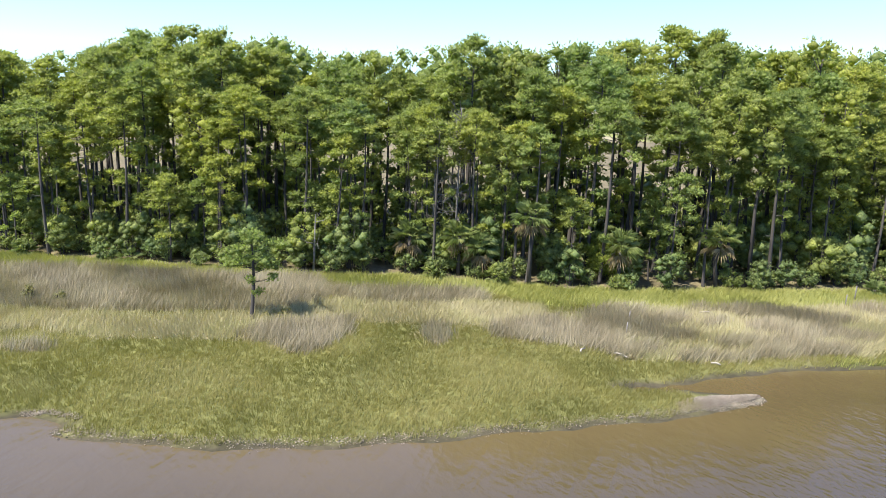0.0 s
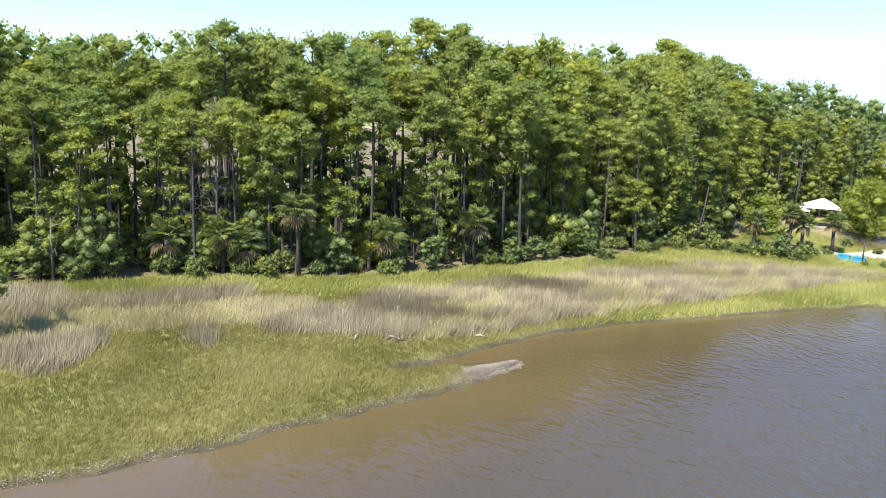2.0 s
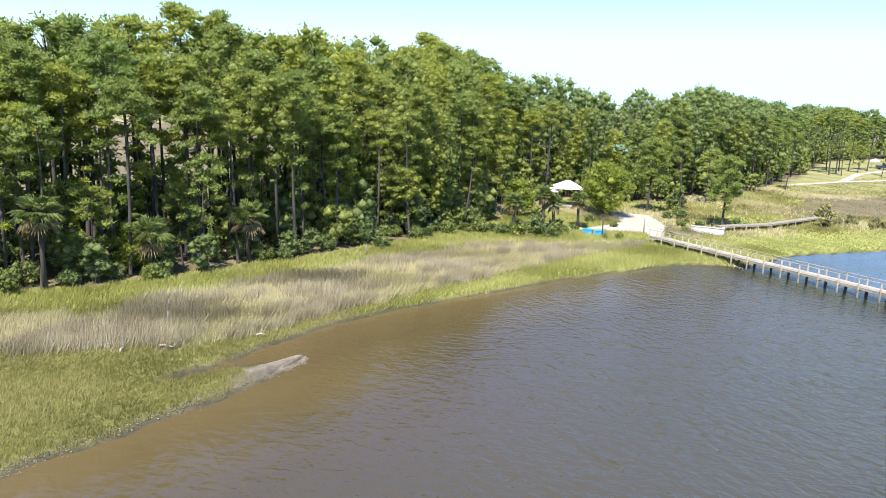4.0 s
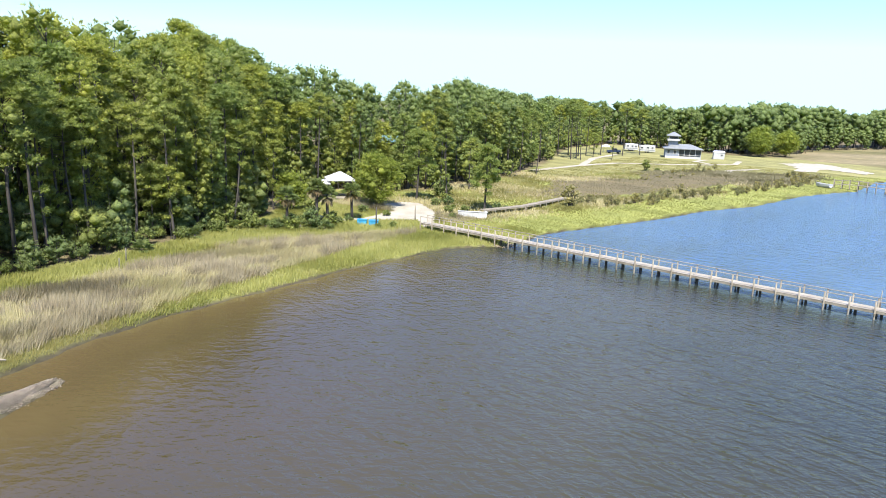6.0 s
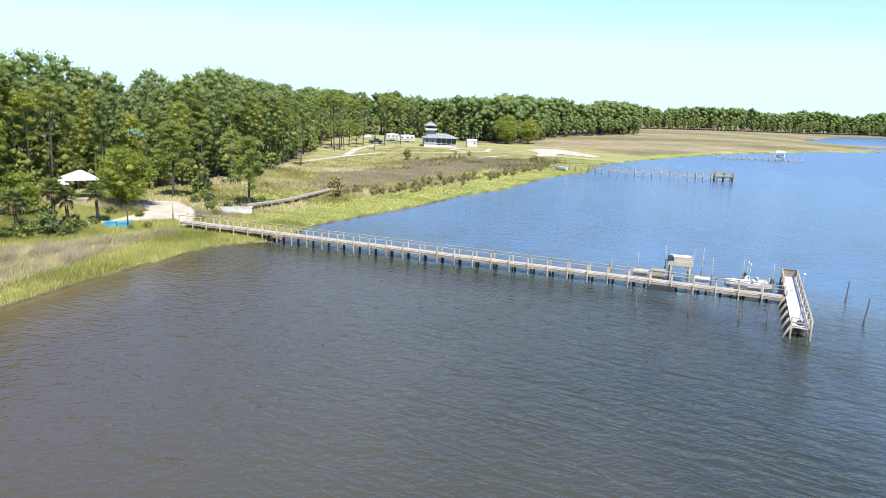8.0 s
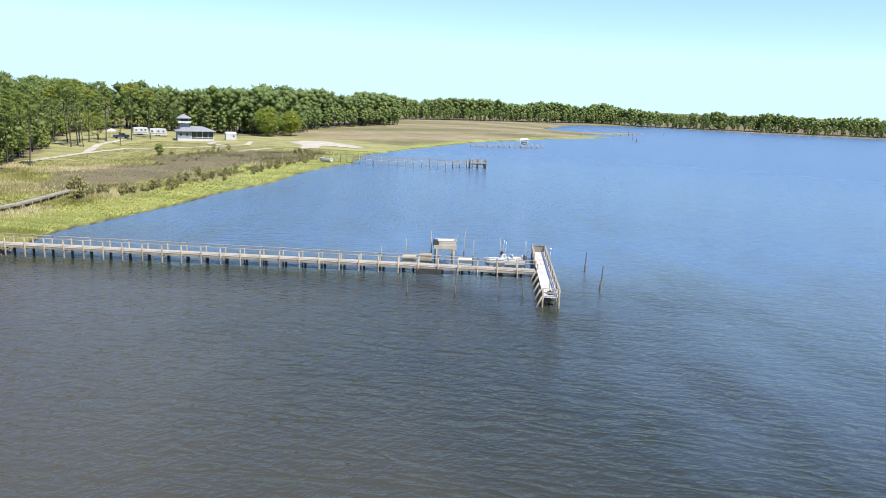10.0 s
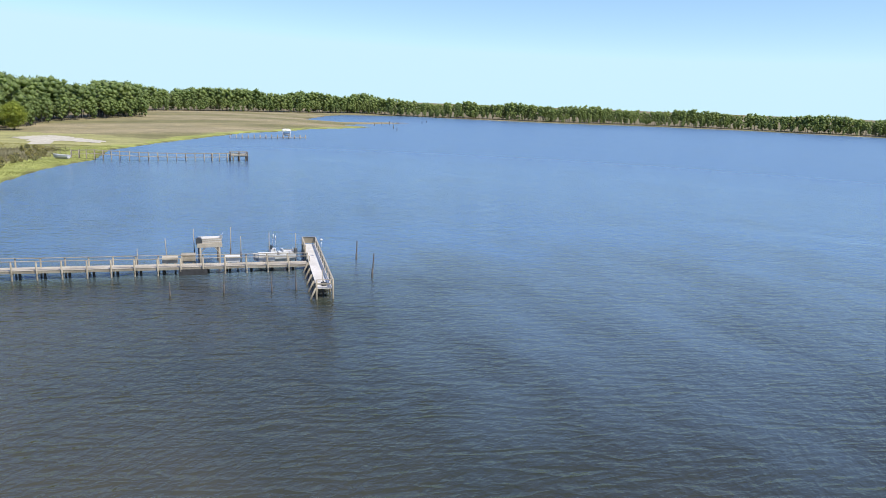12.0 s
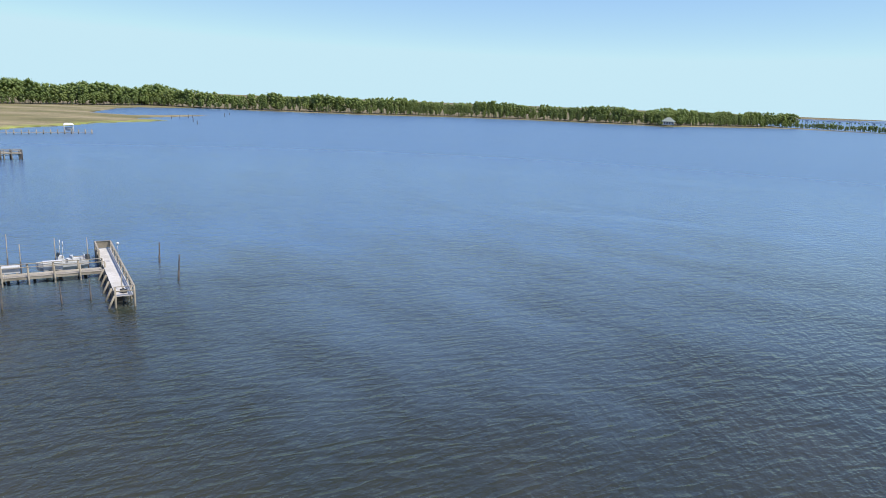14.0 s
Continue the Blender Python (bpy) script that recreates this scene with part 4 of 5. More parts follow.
def palm_thing(seed, tall, x, y, fronds=26, size=1.5, dead=8, label="cabbage palm with a ragged crown of fan fronds"):
    wood, green, dry = palm(seed, tall, fronds, size, dead)
    t = thing("palm_tree", pose(x, y, ground_z(x, y), 0, 0, seed * 40), label, "palm", "palms")
    part("trunk", wood.mesh("palm trunk", M_BARK, True), t)
    part("fronds", green.mesh("palm fronds", M_PALM), t)
    if dead:
        part("dry_fronds", dry.mesh("dry fronds", M_DRYFROND), t, "brown hanging dry fronds")
    return t


M_DRYFROND = leafy("dry palm fronds", (0.22, 0.16, 0.09), (0.30, 0.23, 0.13), (0.36, 0.29, 0.18), 0.2, 0.8)
for i, (tall, x, y) in enumerate(((7.0, 8.8, 68.6), (4.2, 1.6, 70.8), (3.2, 3.4, 70.4), (4.4, 71.8, 67.6), (4.4, 77.6, 67.9), (5.5, 70.0, 68.2), (4.5, 66.5, 70.0), (5.0, 28.5, 70.6), (3.8, -3.5, 71.5), (4.2, 18.0, 69.4))):
    palm_thing(i + 1, tall, x, y, 30, 1.75 if x < 60 else 1.3, 6)
for i, (x, y) in enumerate(((60.5, 73.2), (62.5, 72.5), (64.3, 71.6), (66.0, 70.4), (67.5, 68.6), (58, 73.8), (45, 70.2), (53.5, 72.6), (69.5, 65.8), (5.5, 69.8), (-1.0, 70.2), (-33, 71.8), (-45, 73))):
    palm_thing(40 + i, 0.35, x, y, 20, 1.2, 0, "low palmetto fan clump at the wood's edge")


def snag(seed, tall, x, y, label, limbs=64):
    """A dead bare tree with grey forking branches."""
    r = np.random.default_rng(seed)
    w, tw = Build(), Build()
    w.tube([(0, 0, -0.3), (0.1, 0, tall * 0.5), (0.2, 0.1, tall)], [0.16, 0.11, 0.03], 6)
    for i in range(limbs):
        f = r.uniform(0.3, 0.97)
        a, ln = r.uniform(0, 6.28), r.uniform(0.9, 2.4) * (1.2 - f * 0.5)
        p = Vector((0.2 * f, 0.1 * f, tall * f))
        d = Vector((math.cos(a), math.sin(a), r.uniform(0.1, 0.9)))
        q = p + d * ln * 0.6
        tw.tube([p, q, p + d * ln + Vector((0, 0, 0.3))], [0.04, 0.028, 0.012], 3, False)
        for j in range(4):
            tw.tube([q, q + Vector(r.normal(0, 1, 3)) * 0.5 + d * 0.35], [0.018, 0.008], 3, False)
    t = thing("dead_tree", pose(x, y, ground_z(x, y)), label, "tree")
    part("trunk", w.mesh("snag trunk", M_DEADWOOD, True), t)
    part("bare_crown", tw.mesh("snag branches", M_DEADWOOD), t)


snag(1, 17, 1.2, 72.0, "tall bare dead tree with grey forking branches")
snag(2, 16, -1.2, 73.0, "bare grey dead tree among the pines")
snag(3, 6, -13.2, 69.6, "grey dead trunk with broken branches at the wood's edge", 6)
clear(NEAR + MID + SHRUB + OAK)

# ---- far woods ----
def far_places(line_, rows, gap, back, tall):
    out = []
    for (x0, y0), (x1, y1) in zip(line_[:-1], line_[1:]):
        L = math.hypot(x1 - x0, y1 - y0)
        nx, ny = -(y1 - y0) / L, (x1 - x0) / L
        for k in range(int(L / gap) + 1):
            for j in range(rows):
                u = (k + tree_rng.random()) * gap / L
                o = j * back + tree_rng.uniform(-0.5, 0.5) * back
                out.append((x0 + (x1 - x0) * u + nx * o, y0 + (y1 - y0) * u + ny * o, tall * (0.93 + 0.1 * math.sin(0.045 * x0 + 0.06 * y0 + 0.35 * k)) * tree_rng.choice((0.86, 0.92, 0.97, 1.0)) * tree_rng.uniform(0.96, 1.03) * (0.55 if j == 0 else 1)))
    return out


P_FAR = [full_tree(400 + i, 1.0, w, lo, 15, 6, 0.055, 0.8, 0.92, size=1.6) for i, (w, lo) in enumerate([(0.46, 0.14), (0.52, 0.36), (0.44, 0.08), (0.56, 0.42), (0.48, 0.26)])]
joined("far_woods_east", P_FAR, far_places([(300, 138), (322, 122), (306, 62), (316, 48), (400, 38), (494, -3), (560, 8), (640, -11), (700, -90), (764, -198), (800, -262)], 4, 4.8, 6.5, 22),
       M_BARK, M_FARWOOD, "distant pine wood behind the marsh")
joined("far_woods_south", P_FAR, far_places([(790, -210), (705, -340), (654, -408), (630, -508), (572, -592), (447, -660), (455, -730), (447, -805), (444, -880), (430, -935)], 4, 5.2, 7.0, 18.8),
       M_BARK, M_FARWOOD, "distant pine wood along the far bank of the river")
joined("far_point_scrub", P_FAR, far_places([(436, -912), (400, -916), (330, -916), (266, -907)], 3, 3.0, 4.0, 8.0),
       M_BARK, M_FARWOOD, "low trees on the marsh point across the river")
joined("far_woods_horizon", P_FAR, far_places([(1150, -1560), (900, -1640), (600, -1740), (200, -1800)], 2, 10.0, 12.0, 10),
       M_BARK, M_FARWOOD, "low woods on the horizon beyond the river bend")

# ---- docks ----
M_WHITE = plain("weathered white paint", (0.40, 0.40, 0.39), (0.50, 0.50, 0.49), 1.5, 0.5, 0, 0.1)
M_GREYWALL = plain("pale grey siding", (0.19, 0.215, 0.26), (0.25, 0.275, 0.32), 0.6, 0.7, 0, 0.15)
M_ROOF = plain("grey metal roofing", (0.17, 0.18, 0.185), (0.225, 0.235, 0.235), 0.7, 0.6, 0.0, 0.15)
M_WHITEROOF = plain("white metal roofing", (0.55, 0.56, 0.57), (0.66, 0.66, 0.67), 0.8, 0.4, 0.1, 0.1)
M_TEAL = plain("teal metal roofing", (0.15, 0.30, 0.28), (0.22, 0.38, 0.36), 0.8, 0.4, 0.1, 0.1)
M_DARK = plain("dark opening", (0.02, 0.022, 0.025), (0.045, 0.05, 0.055), 1.0, 0.4, 0, 0.1)
M_BLUE = plain("bright blue plastic", (0.03, 0.22, 0.42), (0.06, 0.34, 0.55), 1.5, 0.4, 0, 0.1)
M_STEEL = plain("dull galvanised steel", (0.35, 0.36, 0.37), (0.5, 0.5, 0.5), 2, 0.45, 0.8, 0.1)
M_RUBBER = plain("black rubber", (0.02, 0.02, 0.02), (0.04, 0.04, 0.04), 3, 0.8, 0, 0.2)
M_SHELL = plain("bleached oyster shell", (0.37, 0.30, 0.215), (0.49, 0.405, 0.30), 1.0, 0.95, 0, 0.9, None, 14)

UP = Vector((0, 0, 1))


def tilted_post(p, foot, head_, r0, r1, lean=(0, 0)):
    b = Build()
    q = Vector((lean[0], lean[1], 0))
    b.tube([p + UP * foot, p + (q * 0.5) + UP * ((foot + head_) / 2), p + q + UP * head_], [r0, (r0 + r1) / 2, r1], 8)
    return b


A, B = Vector((80.9, 57.2, 0)), Vector((73.8, -16.3, 0))   # middle of the walkway, from the bank to the pier head
DIR = (B - A).normalized()
SIDE = Vector((-DIR.y, DIR.x, 0))      # towards the open river
LEN = (B - A).length
dock = thing("dock", Matrix(), "long weathered timber dock with handrails over the river", "dock")


def deck_z(u):
    return 1.38 - 0.66 * u


BAYS = 34
nodes = [A + DIR * (LEN * i / BAYS) + UP * deck_z(i / BAYS) for i in range(BAYS + 1)]
plank = Build()
for i in range(int(LEN / 0.155)):
    u = (i + 0.5) * 0.155 / LEN
    c = A + DIR * (u * LEN) + UP * (deck_z(u) + tree_rng.uniform(-0.008, 0.008))
    w = 1.5 + tree_rng.uniform(-0.03, 0.03)
    plank.beam(c - SIDE * w / 2, c + SIDE * w / 2, 0.142, 0.04)
part("decking", plank.mesh("deck boards", M_DECKTOP), dock, "sun-bleached deck boards")["kind"] = "stuff"
for s in (-1, 1):
    for p0, p1 in zip(nodes[:-1], nodes[1:]):
        b = Build()
        b.beam(p0 + SIDE * 0.70 * s - UP * 0.15, p1 + SIDE * 0.70 * s - UP * 0.15, 0.06, 0.24)
        part("stringer", b.mesh("stringer", M_DOCK), dock)
        b = Build()
        j0, j1 = tree_rng.uniform(-0.02, 0.02), tree_rng.uniform(-0.02, 0.02)
        b.beam(p0 + SIDE * 0.76 * s + UP * (0.92 + j0), p1 + SIDE * 0.76 * s + UP * (0.92 + j1), 0.15, 0.05)
        part("handrail", b.mesh("handrail", M_DOCK), dock)
    for i, p in enumerate(nodes):
        q = Vector((p.x, p.y, 0)) + SIDE * 0.80 * s
        b = tilted_post(q, -1.6, p.z + 0.9, 0.11, 0.08, (tree_rng.uniform(-0.04, 0.04), tree_rng.uniform(-0.05, 0.05)))
        part("post", b.mesh("post", M_DOCK, True), dock)
for i, p in enumerate(nodes[6:]):
    b = tilted_post(Vector((p.x, p.y, 0)) + DIR * 0.5, -1.6, p.z - 0.28, 0.13, 0.13)
    part("piling", b.mesh("piling", M_PILE, True), dock, "dark wet piling")
    b = Build()
    b.beam(p - SIDE * 0.95 - UP * 0.34, p + SIDE * 0.95 - UP * 0.34, 0.1, 0.18)
    part("crossbeam", b.mesh("crossbeam", M_DOCK), dock)
b = Build()
b.beam(A + DIR * 60.6 - SIDE * 0.1 + UP * 0.3, A + DIR * 63.4 - SIDE * 0.1 + UP * 0.3, 1.7, 0.6)
part("float_box", b.mesh("float box", M_RUBBER), dock, "black float under the walkway")

M_PALEDECK = plain("bone-white pier boards", (0.38, 0.355, 0.315), (0.48, 0.45, 0.41), 0.7, 0.9, 0, 0.5, None, 6)
# pier head across the end
H0, H1 = Vector((61.9, -15.2, 0)), Vector((82.2, -18.2, 0))
HD = (H1 - H0).normalized()
HS = Vector((-HD.y, HD.x, 0))           # towards the walkway
HL = (H1 - H0).length
pier = thing("pier_head", Matrix(), "bleached timber pier head with handrails and leaning piles", "dock")
plank = Build()
for i in range(int(HL / 0.155)):
    c = H0 + HD * ((i + 0.5) * 0.155) + UP * (1.02 + tree_rng.uniform(-0.008, 0.008))
    plank.beam(c - HS * 0.7, c + HS * 0.7, 0.142, 0.045)
part("decking", plank.mesh("pier boards", M_PALEDECK), pier, "sun-bleached deck boards")["kind"] = "stuff"
for s in (-1, 1):
    b = Build()
    b.beam(H0 + HS * 0.66 * s + UP * 0.86, H1 + HS * 0.66 * s + UP * 0.86, 0.07, 0.25)
    part("stringer", b.mesh("stringer", M_DOCK), pier)
for i in range(9):
    p = H0 + HD * (HL * i / 8)
    for s in (-1, 1):
        high = 1.86 if (s < 0 or i in (0, 6, 7, 8)) else 0.95
        b = tilted_post(p + HS * 0.76 * s, -1.6, high, 0.12, 0.085)
        part("post", b.mesh("post", M_DOCK, True), pier)
    if i < 5:
        b = tilted_post(p + HS * 1.6, -0.6, 1.1, 0.1, 0.09, tuple((-HS * 0.8)[:2]))
        part("brace", b.mesh("brace", M_DOCK, True), pier, "leaning brace pile")
rails = [(H0 - HS * 0.76, H1 - HS * 0.76), (H0 - HS * 0.76, H0 + HS * 0.76), (H1 - HS * 0.76, H1 + HS * 0.76), (H0 + HD * HL * 0.75 + HS * 0.76, H1 + HS * 0.76)]
for a_, b_ in rails:
    for z, w, h in ((1.86, 0.15, 0.05), (1.46, 0.05, 0.12)):
        b = Build()
        b.beam(a_ + UP * z, b_ + UP * z, w, h)
        part("handrail", b.mesh("handrail", M_DOCK), pier)
b = Build()
b.beam(H1 - HS * 0.7 + UP * 1.45, H1 + HS * 0.7 + UP * 1.45, 0.03, 0.72)
part("end_panel", b.mesh("end panel", M_DOCK), pier, "grey boarded end panel")
b = Build()
c = H0 + HD * 1.0 + UP * 1.2
b.box(c, (0.5, 0.35, 0.32), Matrix.Rotation(0.3, 3, 'Z'))
b.tube([c + UP * 0.15, c + UP * 0.3], [0.06, 0.04], 6)
part("cleat_box", b.mesh("cleat box", M_RUBBER), pier, "dark box at the pier's end")

# lamp on the pier head
lamp = thing("dock_lamp", pose(74.6, -17.9, 1.02), "thin lamp post with a small white head on the pier", "lamp post")
b = Build()
b.tube([(0, 0, 0), (0, 0, 1.9)], [0.035, 0.03], 6)
part("pole", b.mesh("lamp pole", M_STEEL, True), lamp)
b = Build()
b.tube([(0, 0, 1.85), (0, 0, 1.95), (0, 0, 2.08), (0, 0, 2.14)], [0.06, 0.17, 0.14, 0.03], 8)
part("head", b.mesh("lamp head", M_WHITE, True), lamp)

# mooring poles
for i, (x, y, top, lx, ly) in enumerate(((66.6, -1.9, 1.3, 0.1, 0.0), (66.3, -6.6, 2.1, 0.12, -0.1), (65.6, -11.0, 2.0, 0.05, 0.1), (65.6, -13.3, 1.9, 0.0, 0.05), (68.4, -21.8, 2.6, 0.1, -0.25), (76.6, -22.5, 2.3, 0.05, -0.1),
                                         (79.4, 0.8, 1.9, 0, 0), (78.9, -2.2, 3.0, 0.0, 0.2), (79.2, -5.0, 3.9, 0, 0.1), (79.0, -8.7, 4.0, 0, -0.1), (78.6, -9.8, 3.0, 0, 0), (78.0, -12.8, 3.4, 0, 0), (77.6, -15.7, 3.3, 0, 0), (64.0, -15.6, 2.4, 0, 0.1))):
    t = thing("mooring_pole", pose(x, y, -1.5), "thin weathered mooring pole standing in the water", "pole", "mooring poles")
    b = tilted_post(Vector((0, 0, 0)), 0, top + 1.5, *((0.08, 0.06) if i in (4, 5) else (0.055, 0.04)), (lx, ly))
    part("shaft", b.mesh("mooring shaft", M_PILE if i < 6 else M_DOCK, True), t)
    b = tilted_post(Vector((0, 0, 0)), 0.4, 1.5 + top * 0.4, *((0.11, 0.095) if i in (4, 5) else (0.08, 0.07)), (lx * 0.5, ly * 0.5))
    part("waterline_crust", b.mesh("waterline crust", M_PILE, True), t, "dark crust at the waterline")

# boat lift
lift = thing("boat_lift", pose(79.3, -6.5, -0.9), "timber boat lift frame with a motor box on top", "boat lift")
for x in (-0.9, 0.9):
    for y in (-1.0, 1.0):
        b = tilted_post(Vector((x, y, 0)), -1.6, 3.0, 0.12, 0.1)
        part("leg", b.mesh("lift leg", M_DOCK if x < 0 else M_PILE, True), lift)
for x in (-0.9, 0.9):
    b = Build()
    b.beam((x, -1.3, 3.05), (x, 1.3, 3.05), 0.2, 0.45)
    part("top_beam", b.mesh("lift beam", M_DECKTOP), lift)
    for s in (-1, 1):
        b = Build()
        b.beam((x, s * 1.0, 2.2), (x, s * 0.45, 2.85), 0.08, 0.08)
        part("knee_brace", b.mesh("knee brace", M_DOCK), lift)
for k in range(5):
    b = Build()
    b.beam((-0.85, -1.25, 3.30 + 0.11 * k), (-0.85, 0.75, 3.30 + 0.11 * k), 0.05, 0.1)
    part("board", b.mesh("cradle board", M_PALEDECK if k % 2 else M_DECKTOP), lift, "sun-bleached side board")
b = Build()
b.beam((-0.1, -1.3, 3.72), (-0.1, 1.1, 3.72), 1.5, 0.06)
part("top_board", b.mesh("cradle top", M_PALEDECK), lift, "pale boarded top")
b = Build()
b.tube([(0.5, -1.3, 3.42), (0.5, 1.1, 3.42)], [0.13, 0.13], 8)
part("winding_drum", b.mesh("winding drum", M_DECKTOP, True), lift)
b = Build()
b.box((-0.5, 1.1, 3.5), (0.75, 0.6, 0.62), None, 0.95)
b.box((-0.5, 1.1, 3.84), (0.4, 0.35, 0.08))
part("motor_box", b.mesh("motor box", M_DARK), lift, "dark motor box")
b = Build()
b.box((-0.5, -1.25, 3.95), (0.35, 0.3, 0.3), None, 0.8)
b.tube([(-0.5, -1.3, 4.0), (-0.3, -1.5, 4.35)], [0.03, 0.02], 5)
part("winch", b.mesh("winch", M_STEEL), lift)

# boxes and benches on the dock
def dock_point(y, side, z=0.0):
    u = (A.y - y) / (A.y - B.y)
    return A + DIR * (u * LEN) + SIDE * side + UP * (deck_z(u) + 0.02 + z)


for nm, y, side, size, mat_, lb in (("dock_box", -2.2, 1.55, (0.9, 1.5, 0.55), M_DECKTOP, "weathered pale dock box beside the walkway"), ("dock_box", -4.0, 1.7, (1.0, 1.4, 0.75), M_DOCK, "tall grey timber locker beside the walkway"),
                                    ("dock_box", -8.4, 1.5, (0.9, 1.6, 0.55), M_WHITE, "white dock box beside the walkway"), ("dock_box", -12.0, 1.6, (1.0, 1.7, 0.7), M_WHITE, "large white dock box beside the boat")):
    c = dock_point(y, side)
    t = thing(nm, Matrix.Translation(c) @ Matrix.Rotation(math.atan2(DIR.y, DIR.x) - math.pi / 2, 4, 'Z'), lb, "dock box", "dock boxes")
    b = Build()
    b.box((0, 0, size[2] / 2), size, None, 0.97)
    part("body", b.mesh("box body", mat_), t)
    b = Build()
    b.box((0, 0, size[2] + 0.04), (size[0] * 1.06, size[1] * 1.05, 0.08), None, 0.94)
    part("lid", b.mesh("box lid", mat_), t)
    b = Build()
    for s in (-0.7, 0.7):
        b.box((0, s * size[1] / 2, -0.06), (size[0] * 1.5, 0.14, 0.12))
        b.tube([(size[0] * 0.55, s * size[1] / 2, 0.0), (size[0] * 0.55, s * size[1] / 2, -3.0)], [0.1, 0.1], 6)
    part("support", b.mesh("box support", M_DOCK), t, "timber shelf on piles")

# motor boat behind the dock
def hull_mesh(L, W, D, mat_, name):
    b = Build()
    st = [(-0.5, 0.92, 0.0), (-0.2, 1.0, 0.0), (0.15, 0.95, 0.02), (0.35, 0.65, 0.1), (0.47, 0.25, 0.2), (0.5, 0.03, 0.28)]
    ring = []
    for u, w, rise in st:
        ring += [Vector((L * u, s * W / 2 * w * k, D * z + D * rise)) for s, k, z in ((-1, 1, 1), (-1, 0.92, 0.45), (-1, 0.55, 0.02), (1, 0.55, 0.02), (1, 0.92, 0.45), (1, 1, 1), (1, 0.88, 0.98), (1, 0.8, 0.4), (-1, 0.8, 0.4), (-1, 0.88, 0.98))]
    n = 10
    fs = [(i * n + k, i * n + (k + 1) % n, (i + 1) * n + (k + 1) % n, (i + 1) * n + k) for i in range(len(st) - 1) for k in range(n)]
    fs += [(5, 4, 3, 2, 1, 0, 9, 8, 7, 6)]
    b.add(ring, fs)
    return b.mesh(name, mat_, False)


boat = thing("motor_boat", pose(77.4, -13.2, 0.3, 0, 0, 97), "small white open motor boat with a centre console", "boat")
part("hull", hull_mesh(4.6, 1.9, 0.8, M_WHITE, "boat hull"), boat)
b = Build()
b.box((0.1, 0, 0.95), (0.7, 0.75, 0.9), None, 0.8)
part("console", b.mesh("console", M_WHITE), boat)
b = Build()
b.box((0.3, 0, 1.55), (0.05, 0.7, 0.4), Matrix.Rotation(-0.4, 3, 'Y'))
part("windscreen", b.mesh("windscreen", M_DARK), boat)
b = Build()
b.box((-0.75, 0, 0.75), (0.5, 0.9, 0.5), None, 0.9)
b.box((-0.95, 0, 1.1), (0.1, 0.9, 0.35))
part("seat", b.mesh("boat seat", M_WHITE), boat)
b = Build()
b.box((-2.5, 0, 1.0), (0.4, 0.34, 0.5), None, 0.8)
b.box((-2.5, 0, 0.4), (0.2, 0.12, 0.9))
part("outboard", b.mesh("outboard", M_DARK), boat, "dark outboard motor")
for s in (-0.5, 0.35):
    b = Build()
    b.tube([(0.0, s, 1.2), (-0.1, s, 2.6)], [0.03, 0.025], 5)
    b.tube([(-0.1, s, 2.4), (-0.1, s, 2.9)], [0.05, 0.05], 5)
    part("rod_holder", b.mesh("rod holder", M_WHITE, True), boat)
skiff = thing("skiff", pose(80.4, -15.4, 0.2, 0, 0, 172), "small pale flat skiff tied by the pier head", "boat")
part("hull", hull_mesh(3.2, 1.3, 0.5, M_WHITE, "skiff hull"), skiff)
b = Build()
for x in (-0.8, 0.2):
    b.box((x, 0, 0.42), (0.25, 1.0, 0.05))
part("thwart", b.mesh("thwart", M_DOCK), skiff)

# second dock up the bay
dock2 = thing("old_dock", Matrix(), "old sagging timber dock with bare posts farther up the bank", "dock")
pts = [Vector(q) for q in ((206.0, 16.5, 1.3), (204.4, 11, 1.6), (203.2, 5, 1.3), (202.4, -2, 1.05), (202.0, -9, 1.0), (201.8, -16, 1.05), (201.8, -22, 1.1), (202.4, -27, 1.15))]
for p0, p1 in zip(pts[:-1], pts[1:]):
    b = Build()
    b.beam(p0, p1, 1.1, 0.1)
    part("deck", b.mesh("old deck", M_DOCK), dock2)
    for s in (-0.6, 0.6):
        b = Build()
        b.beam(p0 + Vector((s, 0, 1.0)), p1 + Vector((s, 0, 1.0)), 0.12, 0.09)
        part("handrail", b.mesh("old rail", M_DOCK), dock2)
for i in range(22):
    u = i / 21 * 7
    k = min(6, int(u))
    p = pts[k].lerp(pts[k + 1], u - k)
    for s in (-0.65, 0.65):
        b = tilted_post(Vector((p.x + s, p.y, 0)), -1.6, p.z + 1.05 + tree_rng.uniform(-0.1, 0.25), 0.13, 0.1, (tree_rng.uniform(-0.08, 0.08), tree_rng.uniform(-0.12, 0.12)))
        part("post", b.mesh("old post", M_PILE if s > 0 else M_DOCK, True), dock2)
b = Build()
b.box((202.4, -25.2, 1.6), (2.4, 4.6, 0.3))
part("platform", b.mesh("old platform", M_DOCK), dock2)
for x in (201.3, 203.5):
    b = Build()
    b.beam((x, -22.9, 2.5), (x, -27.5, 2.5), 0.12, 0.1)
    part("platform_rail", b.mesh("platform rail", M_DOCK), dock2)
    for y in (-22.9, -25.2, -27.5):
        b = tilted_post(Vector((x, y, 0)), -1.6, 2.55, 0.17, 0.13)
        part("platform_post", b.mesh("platform post", M_PILE, True), dock2)
rack = thing("stranded_boat", pose(203.2, 18.6, ground_z(203.2, 18.6) + 0.1, 0, 0, 60), "small white boat pulled up beside the old dock", "boat")
part("hull", hull_mesh(4.2, 1.6, 0.9, M_WHITE, "stranded hull"), rack)

